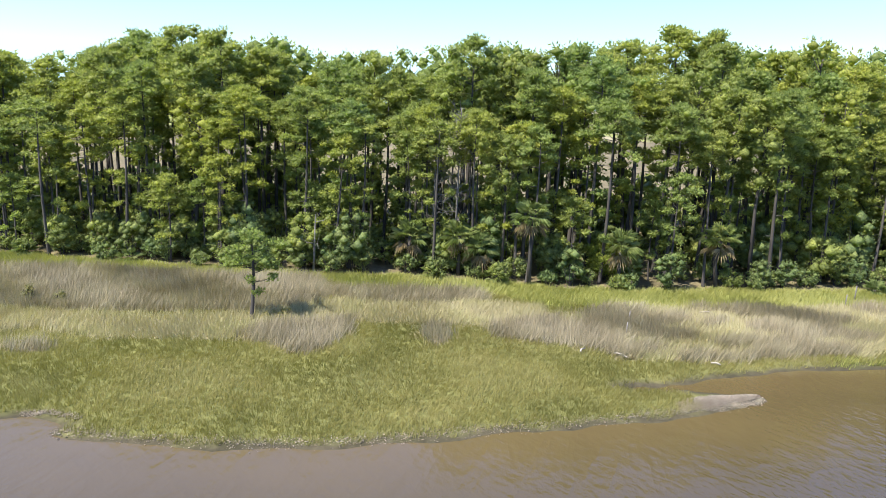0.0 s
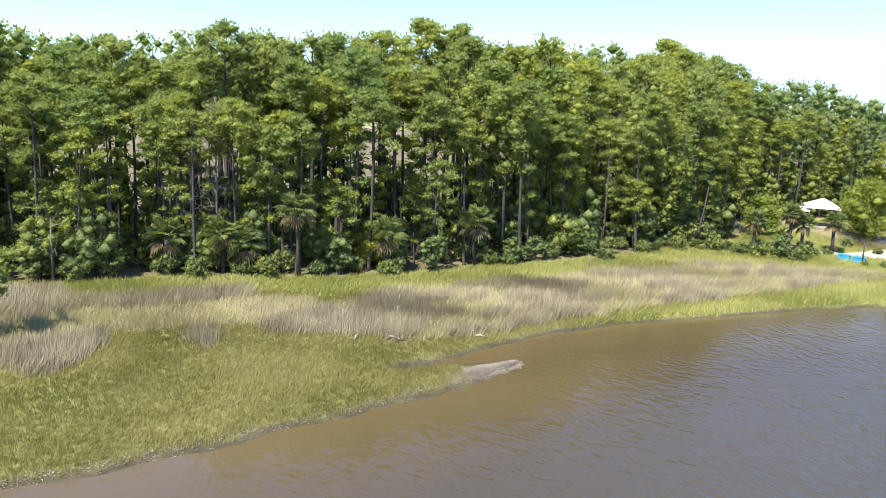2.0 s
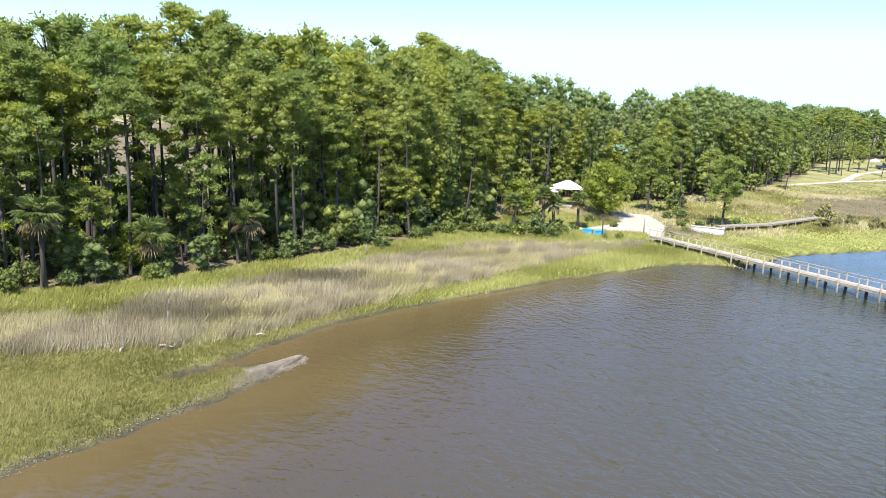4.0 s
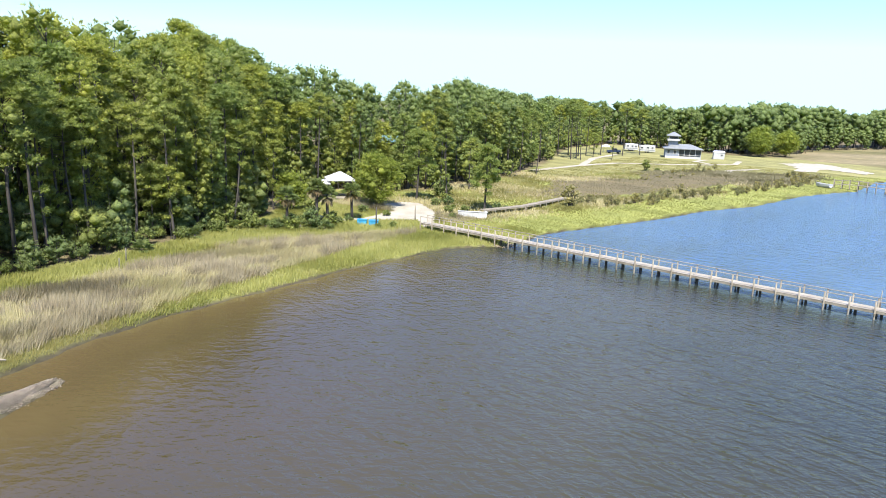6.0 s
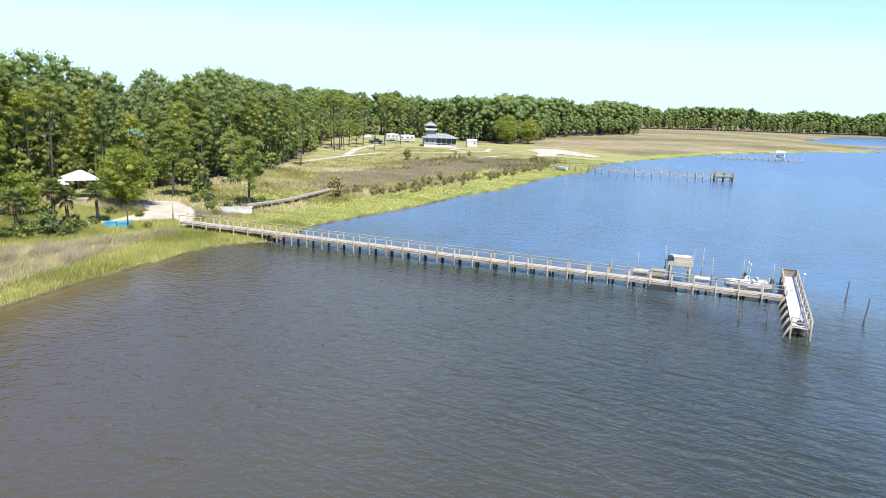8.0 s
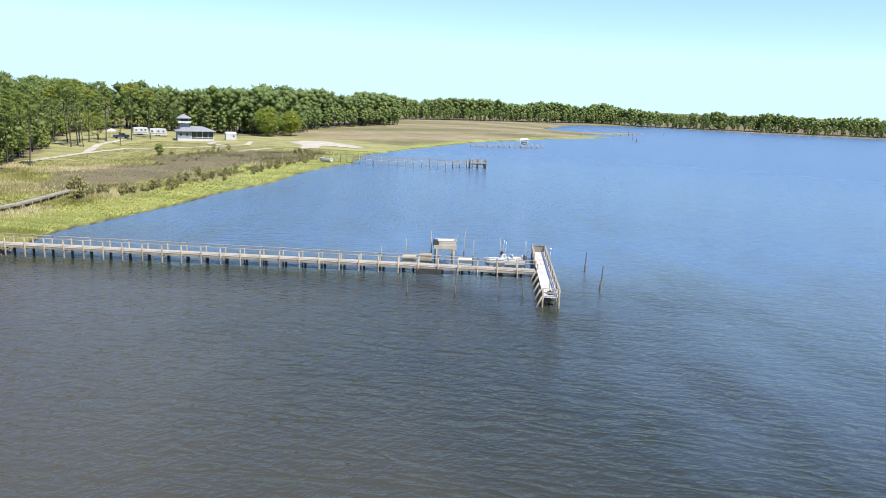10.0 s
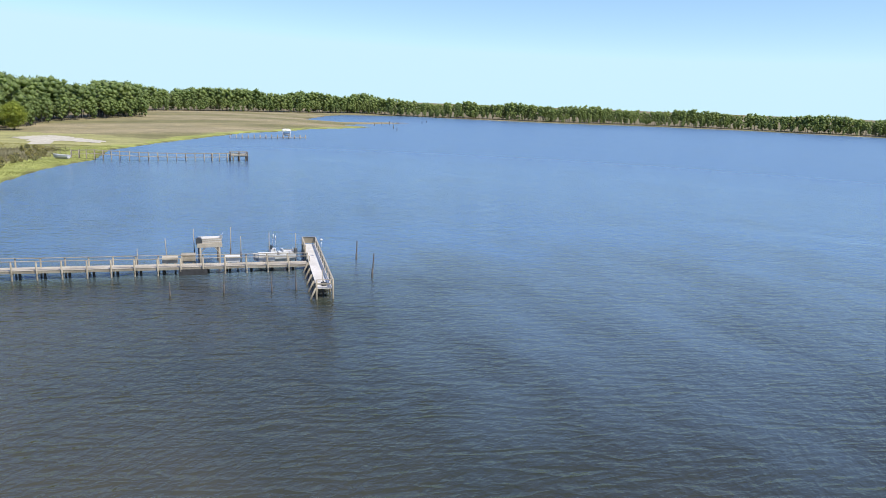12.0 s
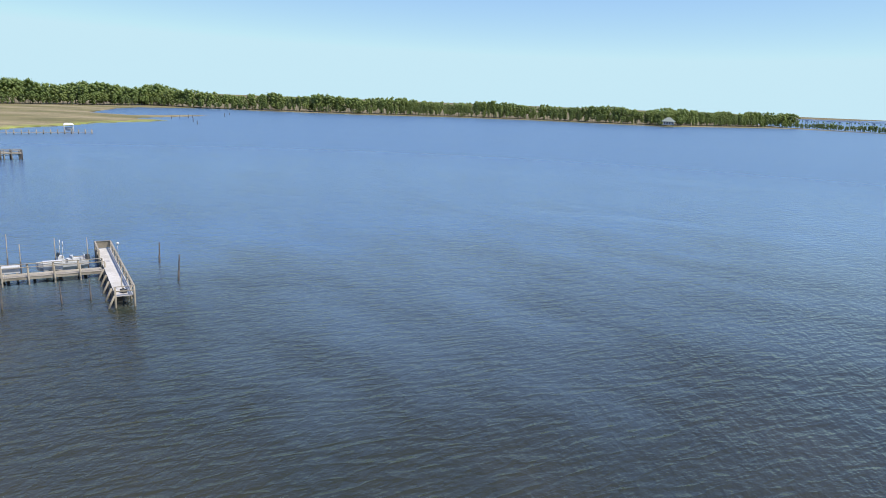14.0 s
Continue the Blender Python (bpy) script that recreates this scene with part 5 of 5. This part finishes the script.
# third dock with a covered boat
dock3 = thing("small_dock", Matrix(), "low thin dock on posts far up the bank", "dock")
b = Build()
b.beam((303.5, -34.5, 0.6), (308.5, -67, 0.6), 1.2, 0.1)
part("deck", b.mesh("small deck", M_DOCK), dock3)
for i in range(14):
    for s in (-0.6, 0.6):
        b = tilted_post(Vector((303.5 + i * 0.385 + s, -34.5 - i * 2.5, 0)), -1.6, 1.7, 0.13, 0.11)
        part("post", b.mesh("small post", M_DOCK, True), dock3)
shed = thing("boat_shelter", pose(313.2, -59.6, 0, 0, 0, -9), "small white boat hanging in a roofed shelter by the far dock", "shelter")
for x in (-1.3, 1.3):
    for y in (-1.6, 1.6):
        b = tilted_post(Vector((x, y, 0)), -1.6, 3.3, 0.12, 0.12)
        part("post", b.mesh("shelter post", M_WHITE, True), shed)
part("hull", hull_mesh(3.0, 1.7, 1.3, M_WHITE, "sheltered hull"), shed, "", pose(0, 0, 0.9, 0, 0, 90))
b = Build()
b.box((0, 0, 3.6), (3.0, 3.8, 0.6), None, 0.7)
part("roof", b.mesh("shelter roof", M_WHITEROOF), shed)
for i, (x, y) in enumerate(((470, -150), (478, -158), (485, -166), (494, -172), (430, -150), (520, -205), (560, -225), (395, -140))):
    t = thing("channel_post", pose(x, y, -1.5), "lone post standing in the far shallows", "post", "far posts")
    part("shaft", tilted_post(Vector((0, 0, 0)), 0, 3.2 + (i % 3) * 0.5, 0.2, 0.18).mesh("channel shaft", M_PILE, True), t)

# ---- buildings ----
def wall_box(name, c, size, mat_, parent, label=""):
    b = Build()
    b.box(c, size)
    return part(name, b.mesh(name, mat_), parent, label)


def hip_roof(name, c, sx, sy, h, ridge, mat_, parent, label=""):
    """A hipped roof with a thick eave; ridge is the ridge's length along x."""
    b = Build()
    x, y, z = c
    e = [Vector((x + i * sx / 2, y + j * sy / 2, z)) for i, j in ((-1, -1), (1, -1), (1, 1), (-1, 1))]
    lo = [q - UP * 0.22 for q in e]
    r = [Vector((x - ridge / 2, y, z + h)), Vector((x + ridge / 2, y, z + h))]
    b.add(e + r + lo, [(0, 1, 5, 4), (1, 2, 5), (2, 3, 4, 5), (3, 0, 4), (6, 7, 1, 0), (7, 8, 2, 1), (8, 9, 3, 2), (9, 6, 0, 3), (9, 8, 7, 6)])
    return part(name, b.mesh(name, mat_), parent, label)


def window(parent, c, w, h, face="y"):
    """A framed window proud of a wall that faces -y (or -x)."""
    x, y, z = c
    f = Build()
    g = Build()
    for s in (-1, 1):
        if face == "y":
            f.box((x + s * w / 2, y, z), (0.1, 0.12, h + 0.1))
            f.box((x, y, z + s * h / 2), (w + 0.1, 0.12, 0.1))
        else:
            f.box((x, y + s * w / 2, z), (0.12, 0.1, h + 0.1))
            f.box((x, y, z + s * h / 2), (0.12, w + 0.1, 0.1))
    g.box((x, y, z), (w, 0.06, h) if face == "y" else (0.06, w, h))
    fr = part("window", f.mesh("window frame", M_WHITE), parent)
    part("pane", g.mesh("window pane", M_DARK), fr, "dark window pane")


hz = ground_z(262, 72)
house = thing("house", pose(263, 71.5, hz, 0, 0, -70), "pale grey house with a small lookout tower and screened porch", "house")
wall_box("wall", (-3.6, 0, 1.7), (4.6, 8.0, 3.4), M_GREYWALL, house)
wall_box("wall", (2.6, 1.6, 1.7), (7.8, 4.8, 3.4), M_GREYWALL, house)
wall_box("porch_floor", (2.6, -2.2, 0.35), (7.8, 3.4, 0.7), M_WHITE, house)
for x in (-1.2, 0.7, 2.6, 4.5, 6.4):
    wall_box("porch_post", (x, -3.8, 2.0), (0.16, 0.16, 2.8), M_WHITE, house)
wall_box("porch_rail", (2.6, -3.8, 1.25), (7.8, 0.08, 0.12), M_WHITE, house)
wall_box("screen", (2.6, -3.70, 2.2), (7.6, 0.04, 2.2), M_DARK, house, "dark porch screen")
wall_box("plinth", (0.3, -4.1, 0.35), (12.4, 0.3, 0.8), M_WHITE, house, "white skirting along the house front")
hip_roof("roof", (0.3, 0, 3.5), 13.8, 9.8, 1.5, 5.5, M_ROOF, house)
wall_box("tower_wall", (-3.2, 0.3, 5.2), (3.2, 3.2, 2.0), M_GREYWALL, house)
for x in (-4.7, -1.7):
    for y in (-1.2, 1.8):
        wall_box("tower_post", (x, y, 7.0), (0.16, 0.16, 1.7), M_WHITE, house)
wall_box("lookout_screen", (-3.2, 0.3, 7.15), (2.7, 2.7, 1.3), M_DARK, house, "dark screened lookout")
hip_roof("tower_roof", (-3.2, 0.3, 7.95), 4.9, 4.9, 1.35, 0.3, M_ROOF, house)
wall_box("balcony", (-3.2, 0.0, 6.2), (4.4, 4.4, 0.18), M_WHITE, house)
for x, y, w, d in ((-3.2, -2.15, 4.4, 0.08), (-5.35, 0.0, 0.08, 4.2), (-1.05, 0.0, 0.08, 4.2)):
    wall_box("balcony_rail", (x, y, 6.55), (w, d, 0.5), M_WHITE, house)
for x in (-4.8, -2.6):
    window(house, (x, -4.02, 2.2), 0.9, 1.2)

wshed = thing("shed", pose(272.5, 60.5, ground_z(272, 60), 0, 0, -70), "small white storage shed in the open field", "shed")
wall_box("wall", (0, 0, 1.25), (3.8, 2.8, 2.5), M_WHITE, wshed)
hip_roof("roof", (0, 0, 2.62), 4.1, 3.1, 0.45, 3.4, M_WHITEROOF, wshed)
window(wshed, (0.9, -1.42, 1.5), 0.7, 0.7)
wall_box("door", (-0.8, -1.42, 1.0), (0.9, 0.06, 1.9), M_WHITE, wshed)


def trailer(x, y, turn, L, label):
    t = thing("camper_trailer", pose(x, y, ground_z(x, y), 0, 0, turn), label, "trailer", "camper trailers")
    b = Build()
    b.box((0, 0, 1.75), (L, 2.4, 2.3), None, 0.96)
    b.box((0, 0, 2.95), (L * 0.4, 1.2, 0.2))
    part("body", b.mesh("trailer body", M_WHITE), t)
    for q in (-L * 0.3, L * 0.05, L * 0.32):
        window(t, (q, -1.22, 2.0), 0.8, 0.6)
    wall_box("stripe", (0, -1.225, 1.1), (L * 0.9, 0.03, 0.2), M_ROOF, t, "grey stripe")
    for q in (-0.5, 0.5):
        for s in (-1.05, 1.05):
            b = Build()
            b.tube([(q, s - 0.1, 0.35), (q, s + 0.1, 0.35)], [0.35, 0.35], 12)
            part("wheel", b.mesh("trailer wheel", M_RUBBER, True), t)


trailer(276, 88.5, -72, 6.4, "white camper trailer parked under the pines")
trailer(279, 96, -60, 5.2, "white camper trailer parked behind the field")
truck = thing("pickup_truck", pose(257, 95, ground_z(257, 95), 0, 0, -60), "dark blue pickup truck parked at the field's edge", "truck")
M_TRUCK = plain("dark blue car paint", (0.03, 0.045, 0.09), (0.05, 0.07, 0.13), 1, 0.3, 0.2, 0.02)
b = Build()
b.box((0, 0, 0.85), (5.2, 1.9, 0.7), None, 0.96)
part("body", b.mesh("truck body", M_TRUCK), truck)
b = Build()
b.box((0.3, 0, 1.5), (2.0, 1.75, 0.7), None, 0.75)
part("cab", b.mesh("truck cab", M_DARK), truck)
for q in (-1.6, 1.6):
    for s in (-0.9, 0.9):
        b = Build()
        b.tube([(q, s - 0.1, 0.38), (q, s + 0.1, 0.38)], [0.38, 0.38], 12)
        part("wheel", b.mesh("truck wheel", M_RUBBER, True), truck)
umb = thing("canopy_tent", pose(259, 99, ground_z(259, 99)), "white canopy tent on thin legs", "tent")
for x in (-1.3, 1.3):
    for y in (-1.3, 1.3):
        part("leg", tilted_post(Vector((x, y, 0)), 0, 2.2, 0.04, 0.04).mesh("tent leg", M_STEEL), umb)
hip_roof("canopy", (0, 0, 2.3), 3.0, 3.0, 0.9, 0.2, M_WHITE, umb)

gaz = thing("pavilion", pose(92.5, 84.0, ground_z(92, 84), 0, 0, -40), "open pavilion with a white hipped roof among the trees", "pavilion")
for x in (-2.2, 2.2):
    for y in (-2.2, 2.2):
        wall_box("post", (x * 0.9, y * 0.9, 1.6), (0.2, 0.2, 3.2), M_DOCK, gaz)
hip_roof("roof", (0, 0, 3.3), 4.9, 4.9, 1.2, 0.5, M_WHITEROOF, gaz)
hip_roof("lean_to_roof", (-3.1, -0.6, 2.75), 2.4, 3.6, 0.4, 1.2, M_WHITEROOF, gaz)
wall_box("floor", (0, 0, 0.1), (5.4, 5.4, 0.2), M_DOCK, gaz)
cab = thing("cabin", pose(133.5, 105.2, ground_z(133, 105), 0, 0, -38), "cabin with a teal metal roof hidden among the pines", "cabin")
wall_box("wall", (0, 0, 3.6), (8, 6, 7.2), M_DOCK, cab)
hip_roof("roof", (0, 0, 7.3), 8.6, 7, 1.3, 4.5, M_TEAL, cab)
for x in (-2.5, 0, 2.5):
    window(cab, (x, -3.02, 5.2), 0.9, 1.2)

M_GREENROOF = plain("faded green roofing", (0.16, 0.185, 0.15), (0.21, 0.235, 0.195), 0.7, 0.6, 0, 0.15)
fh = thing("stilt_house", pose(428, -640, 0.2, 0, 0, 214), "pale house on stilts with a hipped green-grey roof by the water", "house")
for x in (-4.8, 0, 4.8):
    for y in (-3.5, 3.5):
        part("stilt", tilted_post(Vector((x, y, 0)), -1.5, 2.6, 0.25, 0.25).mesh("stilt", M_DOCK), fh)
wall_box("wall", (0, 0, 4.1), (10.5, 8.5, 3.2), M_WHITE, fh)
hip_roof("roof", (0, 0, 5.75), 14.5, 12, 4.2, 3.0, M_GREENROOF, fh)
for x in (-3.8, -1.3, 1.3, 3.8):
    window(fh, (x, -4.3, 4.1), 1.2, 1.8)
wall_box("deck", (0, -6, 2.5), (13, 4, 0.25), M_WHITE, fh)

bridge = thing("road_bridge", Matrix(), "long pale concrete road bridge on piers across the far river", "bridge")
M_CONCRETE = plain("pale concrete", (0.62, 0.63, 0.64), (0.72, 0.73, 0.74), 0.05, 0.85, 0, 0.1)
g0, g1 = Vector((760, -1180, 8.6)), Vector((180, -1290, 9.6))
b = Build()
b.beam(g0, g1, 11, 0.9)
part("deck", b.mesh("bridge deck", M_CONCRETE), bridge)
for s in (-5.3, 5.3):
    b = Build()
    b.beam(g0 + Vector((0, s, 1.2)), g1 + Vector((0, s, 1.2)), 0.4, 1.0)
    part("parapet", b.mesh("bridge parapet", M_CONCRETE), bridge)
for i in range(37):
    p = g0.lerp(g1, i / 36)
    b = Build()
    for s in (-3.5, 3.5):
        b.tube([(p.x, p.y + s, -2), (p.x, p.y + s, p.z - 1.6)], [0.6, 0.6], 8)
    b.box((p.x, p.y, p.z - 0.9), (1.2, 10, 0.9))
    part("pier", b.mesh("bridge pier", M_CONCRETE), bridge)

# ---- drives, paths and small things ashore ----
def sheet(name, ring, lift_, mat_, label, step=0.8):
    """A thin bed laid over the ground inside a ring."""
    r_ = np.array(ring)
    xs, ys = np.arange(r_[:, 0].min(), r_[:, 0].max() + step, step), np.arange(r_[:, 1].min(), r_[:, 1].max() + step, step)
    X_, Y_, F_ = grid(xs, ys)
    wx, wy = X_ + wobble(X_, Y_, 0.25 * step), Y_ + wobble(Y_, X_, 0.25 * step)
    inside = poly_inside(wx, wy, ring)
    F_ = F_[inside[F_].all(1)]
    used, inv = np.unique(F_, return_inverse=True)
    v = np.stack([X_, Y_, height(X_, Y_) + lift_], 1)[used]
    return tagged(new(name, mesh_from(name, v, inv.reshape(F_.shape), mat_, True)), label, "ground", kind="structure")


sheet("drive", DRIVE, 0.05, M_SAND, "pale sandy drive ending at the dock", 0.5)
sheet("sand_flat", SANDFLAT, 0.1, M_SAND, "pale bare sand flat in the field", 1.5)


def ribbon(name, pts_, w, lift_, mat_, label):
    """A path of even width laid over the ground."""
    v, f = [], []
    P = []
    for (x0, y0), (x1, y1) in zip(pts_[:-1], pts_[1:]):
        k = max(2, int(math.hypot(x1 - x0, y1 - y0) / 1.5))
        P += [(x0 + (x1 - x0) * i / k, y0 + (y1 - y0) * i / k) for i in range(k)]
    P.append(pts_[-1])
    for i, (x, y) in enumerate(P):
        a, c = P[max(0, i - 1)], P[min(len(P) - 1, i + 1)]
        L = math.hypot(c[0] - a[0], c[1] - a[1]) or 1
        nx, ny = -(c[1] - a[1]) / L, (c[0] - a[0]) / L
        ww = w * (0.85 + 0.3 * tree_rng.random()) / 2
        for s in (-1, 1):
            v.append((x + nx * ww * s, y + ny * ww * s, ground_z(x + nx * ww * s, y + ny * ww * s) + lift_))
    f = [(2 * i, 2 * i + 1, 2 * i + 3, 2 * i + 2) for i in range(len(P) - 1)]
    return tagged(new(name, mesh_from(name, v, f, mat_, True)), label, "path", kind="structure")


ribbon("path_1", [(168, 84), (196, 82), (214, 78), (226, 66), (240, 55)], 2.2, 0.08, M_SAND, "pale sandy track across the field")
ribbon("path_2", [(196, 82), (225, 90), (252, 92)], 2.2, 0.08, M_SAND, "pale sandy track towards the trailers")
ribbon("path_3", [(268, 52), (250, 50), (243, 56), (250, 63), (262, 62)], 2.0, 0.08, M_SAND, "pale sandy loop before the house")
ribbon("path_4", [(212, 44), (224, 46), (238, 40)], 2.4, 0.08, M_SAND, "pale sandy strip along the mud flat")

board = thing("boardwalk", Matrix(), "low grey boardwalk over the marsh grass", "boardwalk")
b0, b1, b2 = Vector((97, 57.2, 1.45)), Vector((107, 54.8, 1.4)), Vector((124, 54.6, 1.3))
for p0, p1 in ((b0, b1), (b1, b2)):
    pl = Build()
    k = int((p1 - p0).length / 0.25)
    d = (p1 - p0).normalized()
    s_ = Vector((-d.y, d.x, 0))
    for i in range(k):
        c = p0 + d * (i + 0.5) * 0.25
        pl.beam(c - s_ * 0.6, c + s_ * 0.6, 0.23, 0.05)
    part("decking", pl.mesh("walk boards", M_DOCK), board)["kind"] = "stuff"
    for s in (-0.6, 0.6):
        b = Build()
        b.beam(p0 + s_ * s - UP * 0.12, p1 + s_ * s - UP * 0.12, 0.06, 0.2)
        part("stringer", b.mesh("walk stringer", M_DOCK), board)
        for i in range(0, k, 10):
            c = p0 + d * (i + 0.5) * 0.25 + s_ * s
            part("post", tilted_post(Vector((c.x, c.y, 0)), 0.2, c.z - 0.05, 0.08, 0.08).mesh("walk post", M_DOCK, True), board)
bulk = thing("bulkhead", pose(94.2, 57.2, ground_z(94, 57), 0, 0, -62), "low white concrete culvert wall beside the drive", "wall")
b = Build()
b.box((0, 0, 0.4), (4.6, 0.3, 1.0))
b.box((2.1, 0.8, 0.4), (0.3, 1.8, 1.0))
part("wall", b.mesh("culvert wall", M_WHITE), bulk)
b = Build()
b.box((0, 0, 0.94), (4.8, 0.42, 0.1))
part("coping", b.mesh("culvert coping", M_WHITE), bulk)

for i, (x, y, turn) in enumerate(((76.3, 64.9, -58), (77.2, 63.5, -56))):
    t = thing("blue_bin", pose(x, y, ground_z(x, y) + 0.02, 0, 0, turn), "bright blue plastic bin on the grass by the drive", "bin", "blue bins")
    b = Build()
    b.box((0, 0, 0.35), (1.3, 0.8, 0.7), None, 1.06)
    part("body", b.mesh("bin body", M_BLUE), t)
    b = Build()
    b.box((0, 0, 0.72), (1.42, 0.92, 0.08))
    part("rim", b.mesh("bin rim", M_BLUE), t)
for i, (x, y, h) in enumerate(((76.9, 62.8, 2.8), (83.9, 61.0, 2.4))):
    t = thing("gate_post", pose(x, y, ground_z(x, y)), "upright timber post by the head of the dock", "post", "posts by the drive")
    part("shaft", tilted_post(Vector((0, 0, 0)), -0.4, h, 0.1, 0.09).mesh("gate shaft", M_BARK if i == 0 else M_DOCK, True), t)
for i, (x, y, h) in enumerate(((38.8, 64.9, 1.3), (15.0, 54.0, 1.3), (41.0, 67.2, 1.6), (16.3, 58.2, 1.0))):
    t = thing("stake", pose(x, y, ground_z(x, y)), "short pale stake standing in the marsh grass", "stake", "stakes")
    part("shaft", tilted_post(Vector((0, 0, 0)), -0.3, h, 0.06, 0.05, (0.1, 0.05)).mesh("stake shaft", M_DEADWOOD, True), t)
bench = thing("picnic_table", pose(72.8, 69.8, ground_z(72.8, 69.8), 0, 0, 20), "weathered timber picnic table under the palms", "table")
wall_box("tabletop", (0, 0, 0.75), (2.0, 0.8, 0.06), M_DOCK, bench)
for s in (-0.75, 0.75):
    wall_box("seat", (0, s, 0.45), (2.0, 0.28, 0.05), M_DOCK, bench)
    wall_box("leg", (s, 0, 0.38), (0.1, 1.4, 0.74), M_DOCK, bench)

# ---- shell spit and driftwood ----
def heap(name, pts_, w, h, mat_, label, n_, seed, size=0.16):
    """A low bank of loose shells strewn along a line."""
    r = np.random.default_rng(seed)
    V, Fa, at = [], [], 0
    l = np.array(pts_, float)
    k = r.integers(0, len(l) - 1, n_)
    u = r.uniform(0, 1, n_)[:, None]
    c = l[k] * (1 - u) + l[k + 1] * u + r.normal(0, w, (n_, 2))
    cz = height(c[:, 0], c[:, 1])
    ok_ = cz > -0.1
    for (x, y), z in zip(c[ok_], np.maximum(cz[ok_], 0.0)):
        s = size * r.uniform(0.5, 1.4)
        q = r.normal(0, 1, (4, 3)) * s * np.array([0.6, 0.6, 0.16])
        V.append(q + np.array([x, y, z + h * r.uniform(0, 1)]))
        Fa.append(np.array([(0, 1, 2), (0, 2, 3), (0, 3, 1), (1, 3, 2)]) + at)
        at += 4
    return tagged(new(name, mesh_from(name, np.concatenate(V), np.concatenate(Fa), mat_)), label, "shells", kind="stuff")


heap("shell_bank", [(15.5, 41.3), (17.5, 42.0), (19.5, 42.8), (21.0, 43.3)], 0.3, 0.07, M_SHELL, "bank of bleached oyster shell at the tip of the marsh", 9000, 3, 0.07)
heap("shell_rim", [(-21, 35.6), (-17.6, 35.2), (-10.7, 34.8), (-5.3, 35.5), (-0.4, 36.5), (4.2, 37.9), (11, 39.5), (15.5, 41.0)], 0.3, 0.05, M_SHELL, "thin line of broken shell along the marsh edge", 4200, 4, 0.06)
heap("shell_patch", [(-24, 37.4), (-22.5, 37.6), (-20.5, 37.0)], 0.13, 0.08, M_SHELL, "pale strip of shell at the marsh edge", 1100, 5, 0.06)
heap("shell_shoal", [(79.8, 43.8), (80.8, 41.0), (80.5, 38.0)], 1.2, 0.1, M_SHELL, "dark shell shoal beneath the dock", 1500, 6, 0.2)
for i, (x, y, L, a) in enumerate(((-39.5, 58.5, 1.4, 20), (20.3, 48.6, 0.9, -30), (10.8, 50.2, 1.2, 60), (24.0, 61.0, 1.6, 10), (30.0, 61.8, 1.3, -20), (-14, 60.5, 1.1, 40), (13.5, 49.4, 1.5, -50))):
    L *= 0.75
    t = thing("driftwood", pose(x, y, ground_z(x, y) + 0.3, 0, 4, a), "bleached driftwood log caught in the marsh grass", "log", "driftwood")
    b = Build()
    b.tube([(-L / 2, 0, -0.06), (0, 0.08, 0.02), (L / 2, 0, 0)], [0.06, 0.08, 0.05], 7)
    part("log", b.mesh("drift log", M_DECKTOP, True), t)
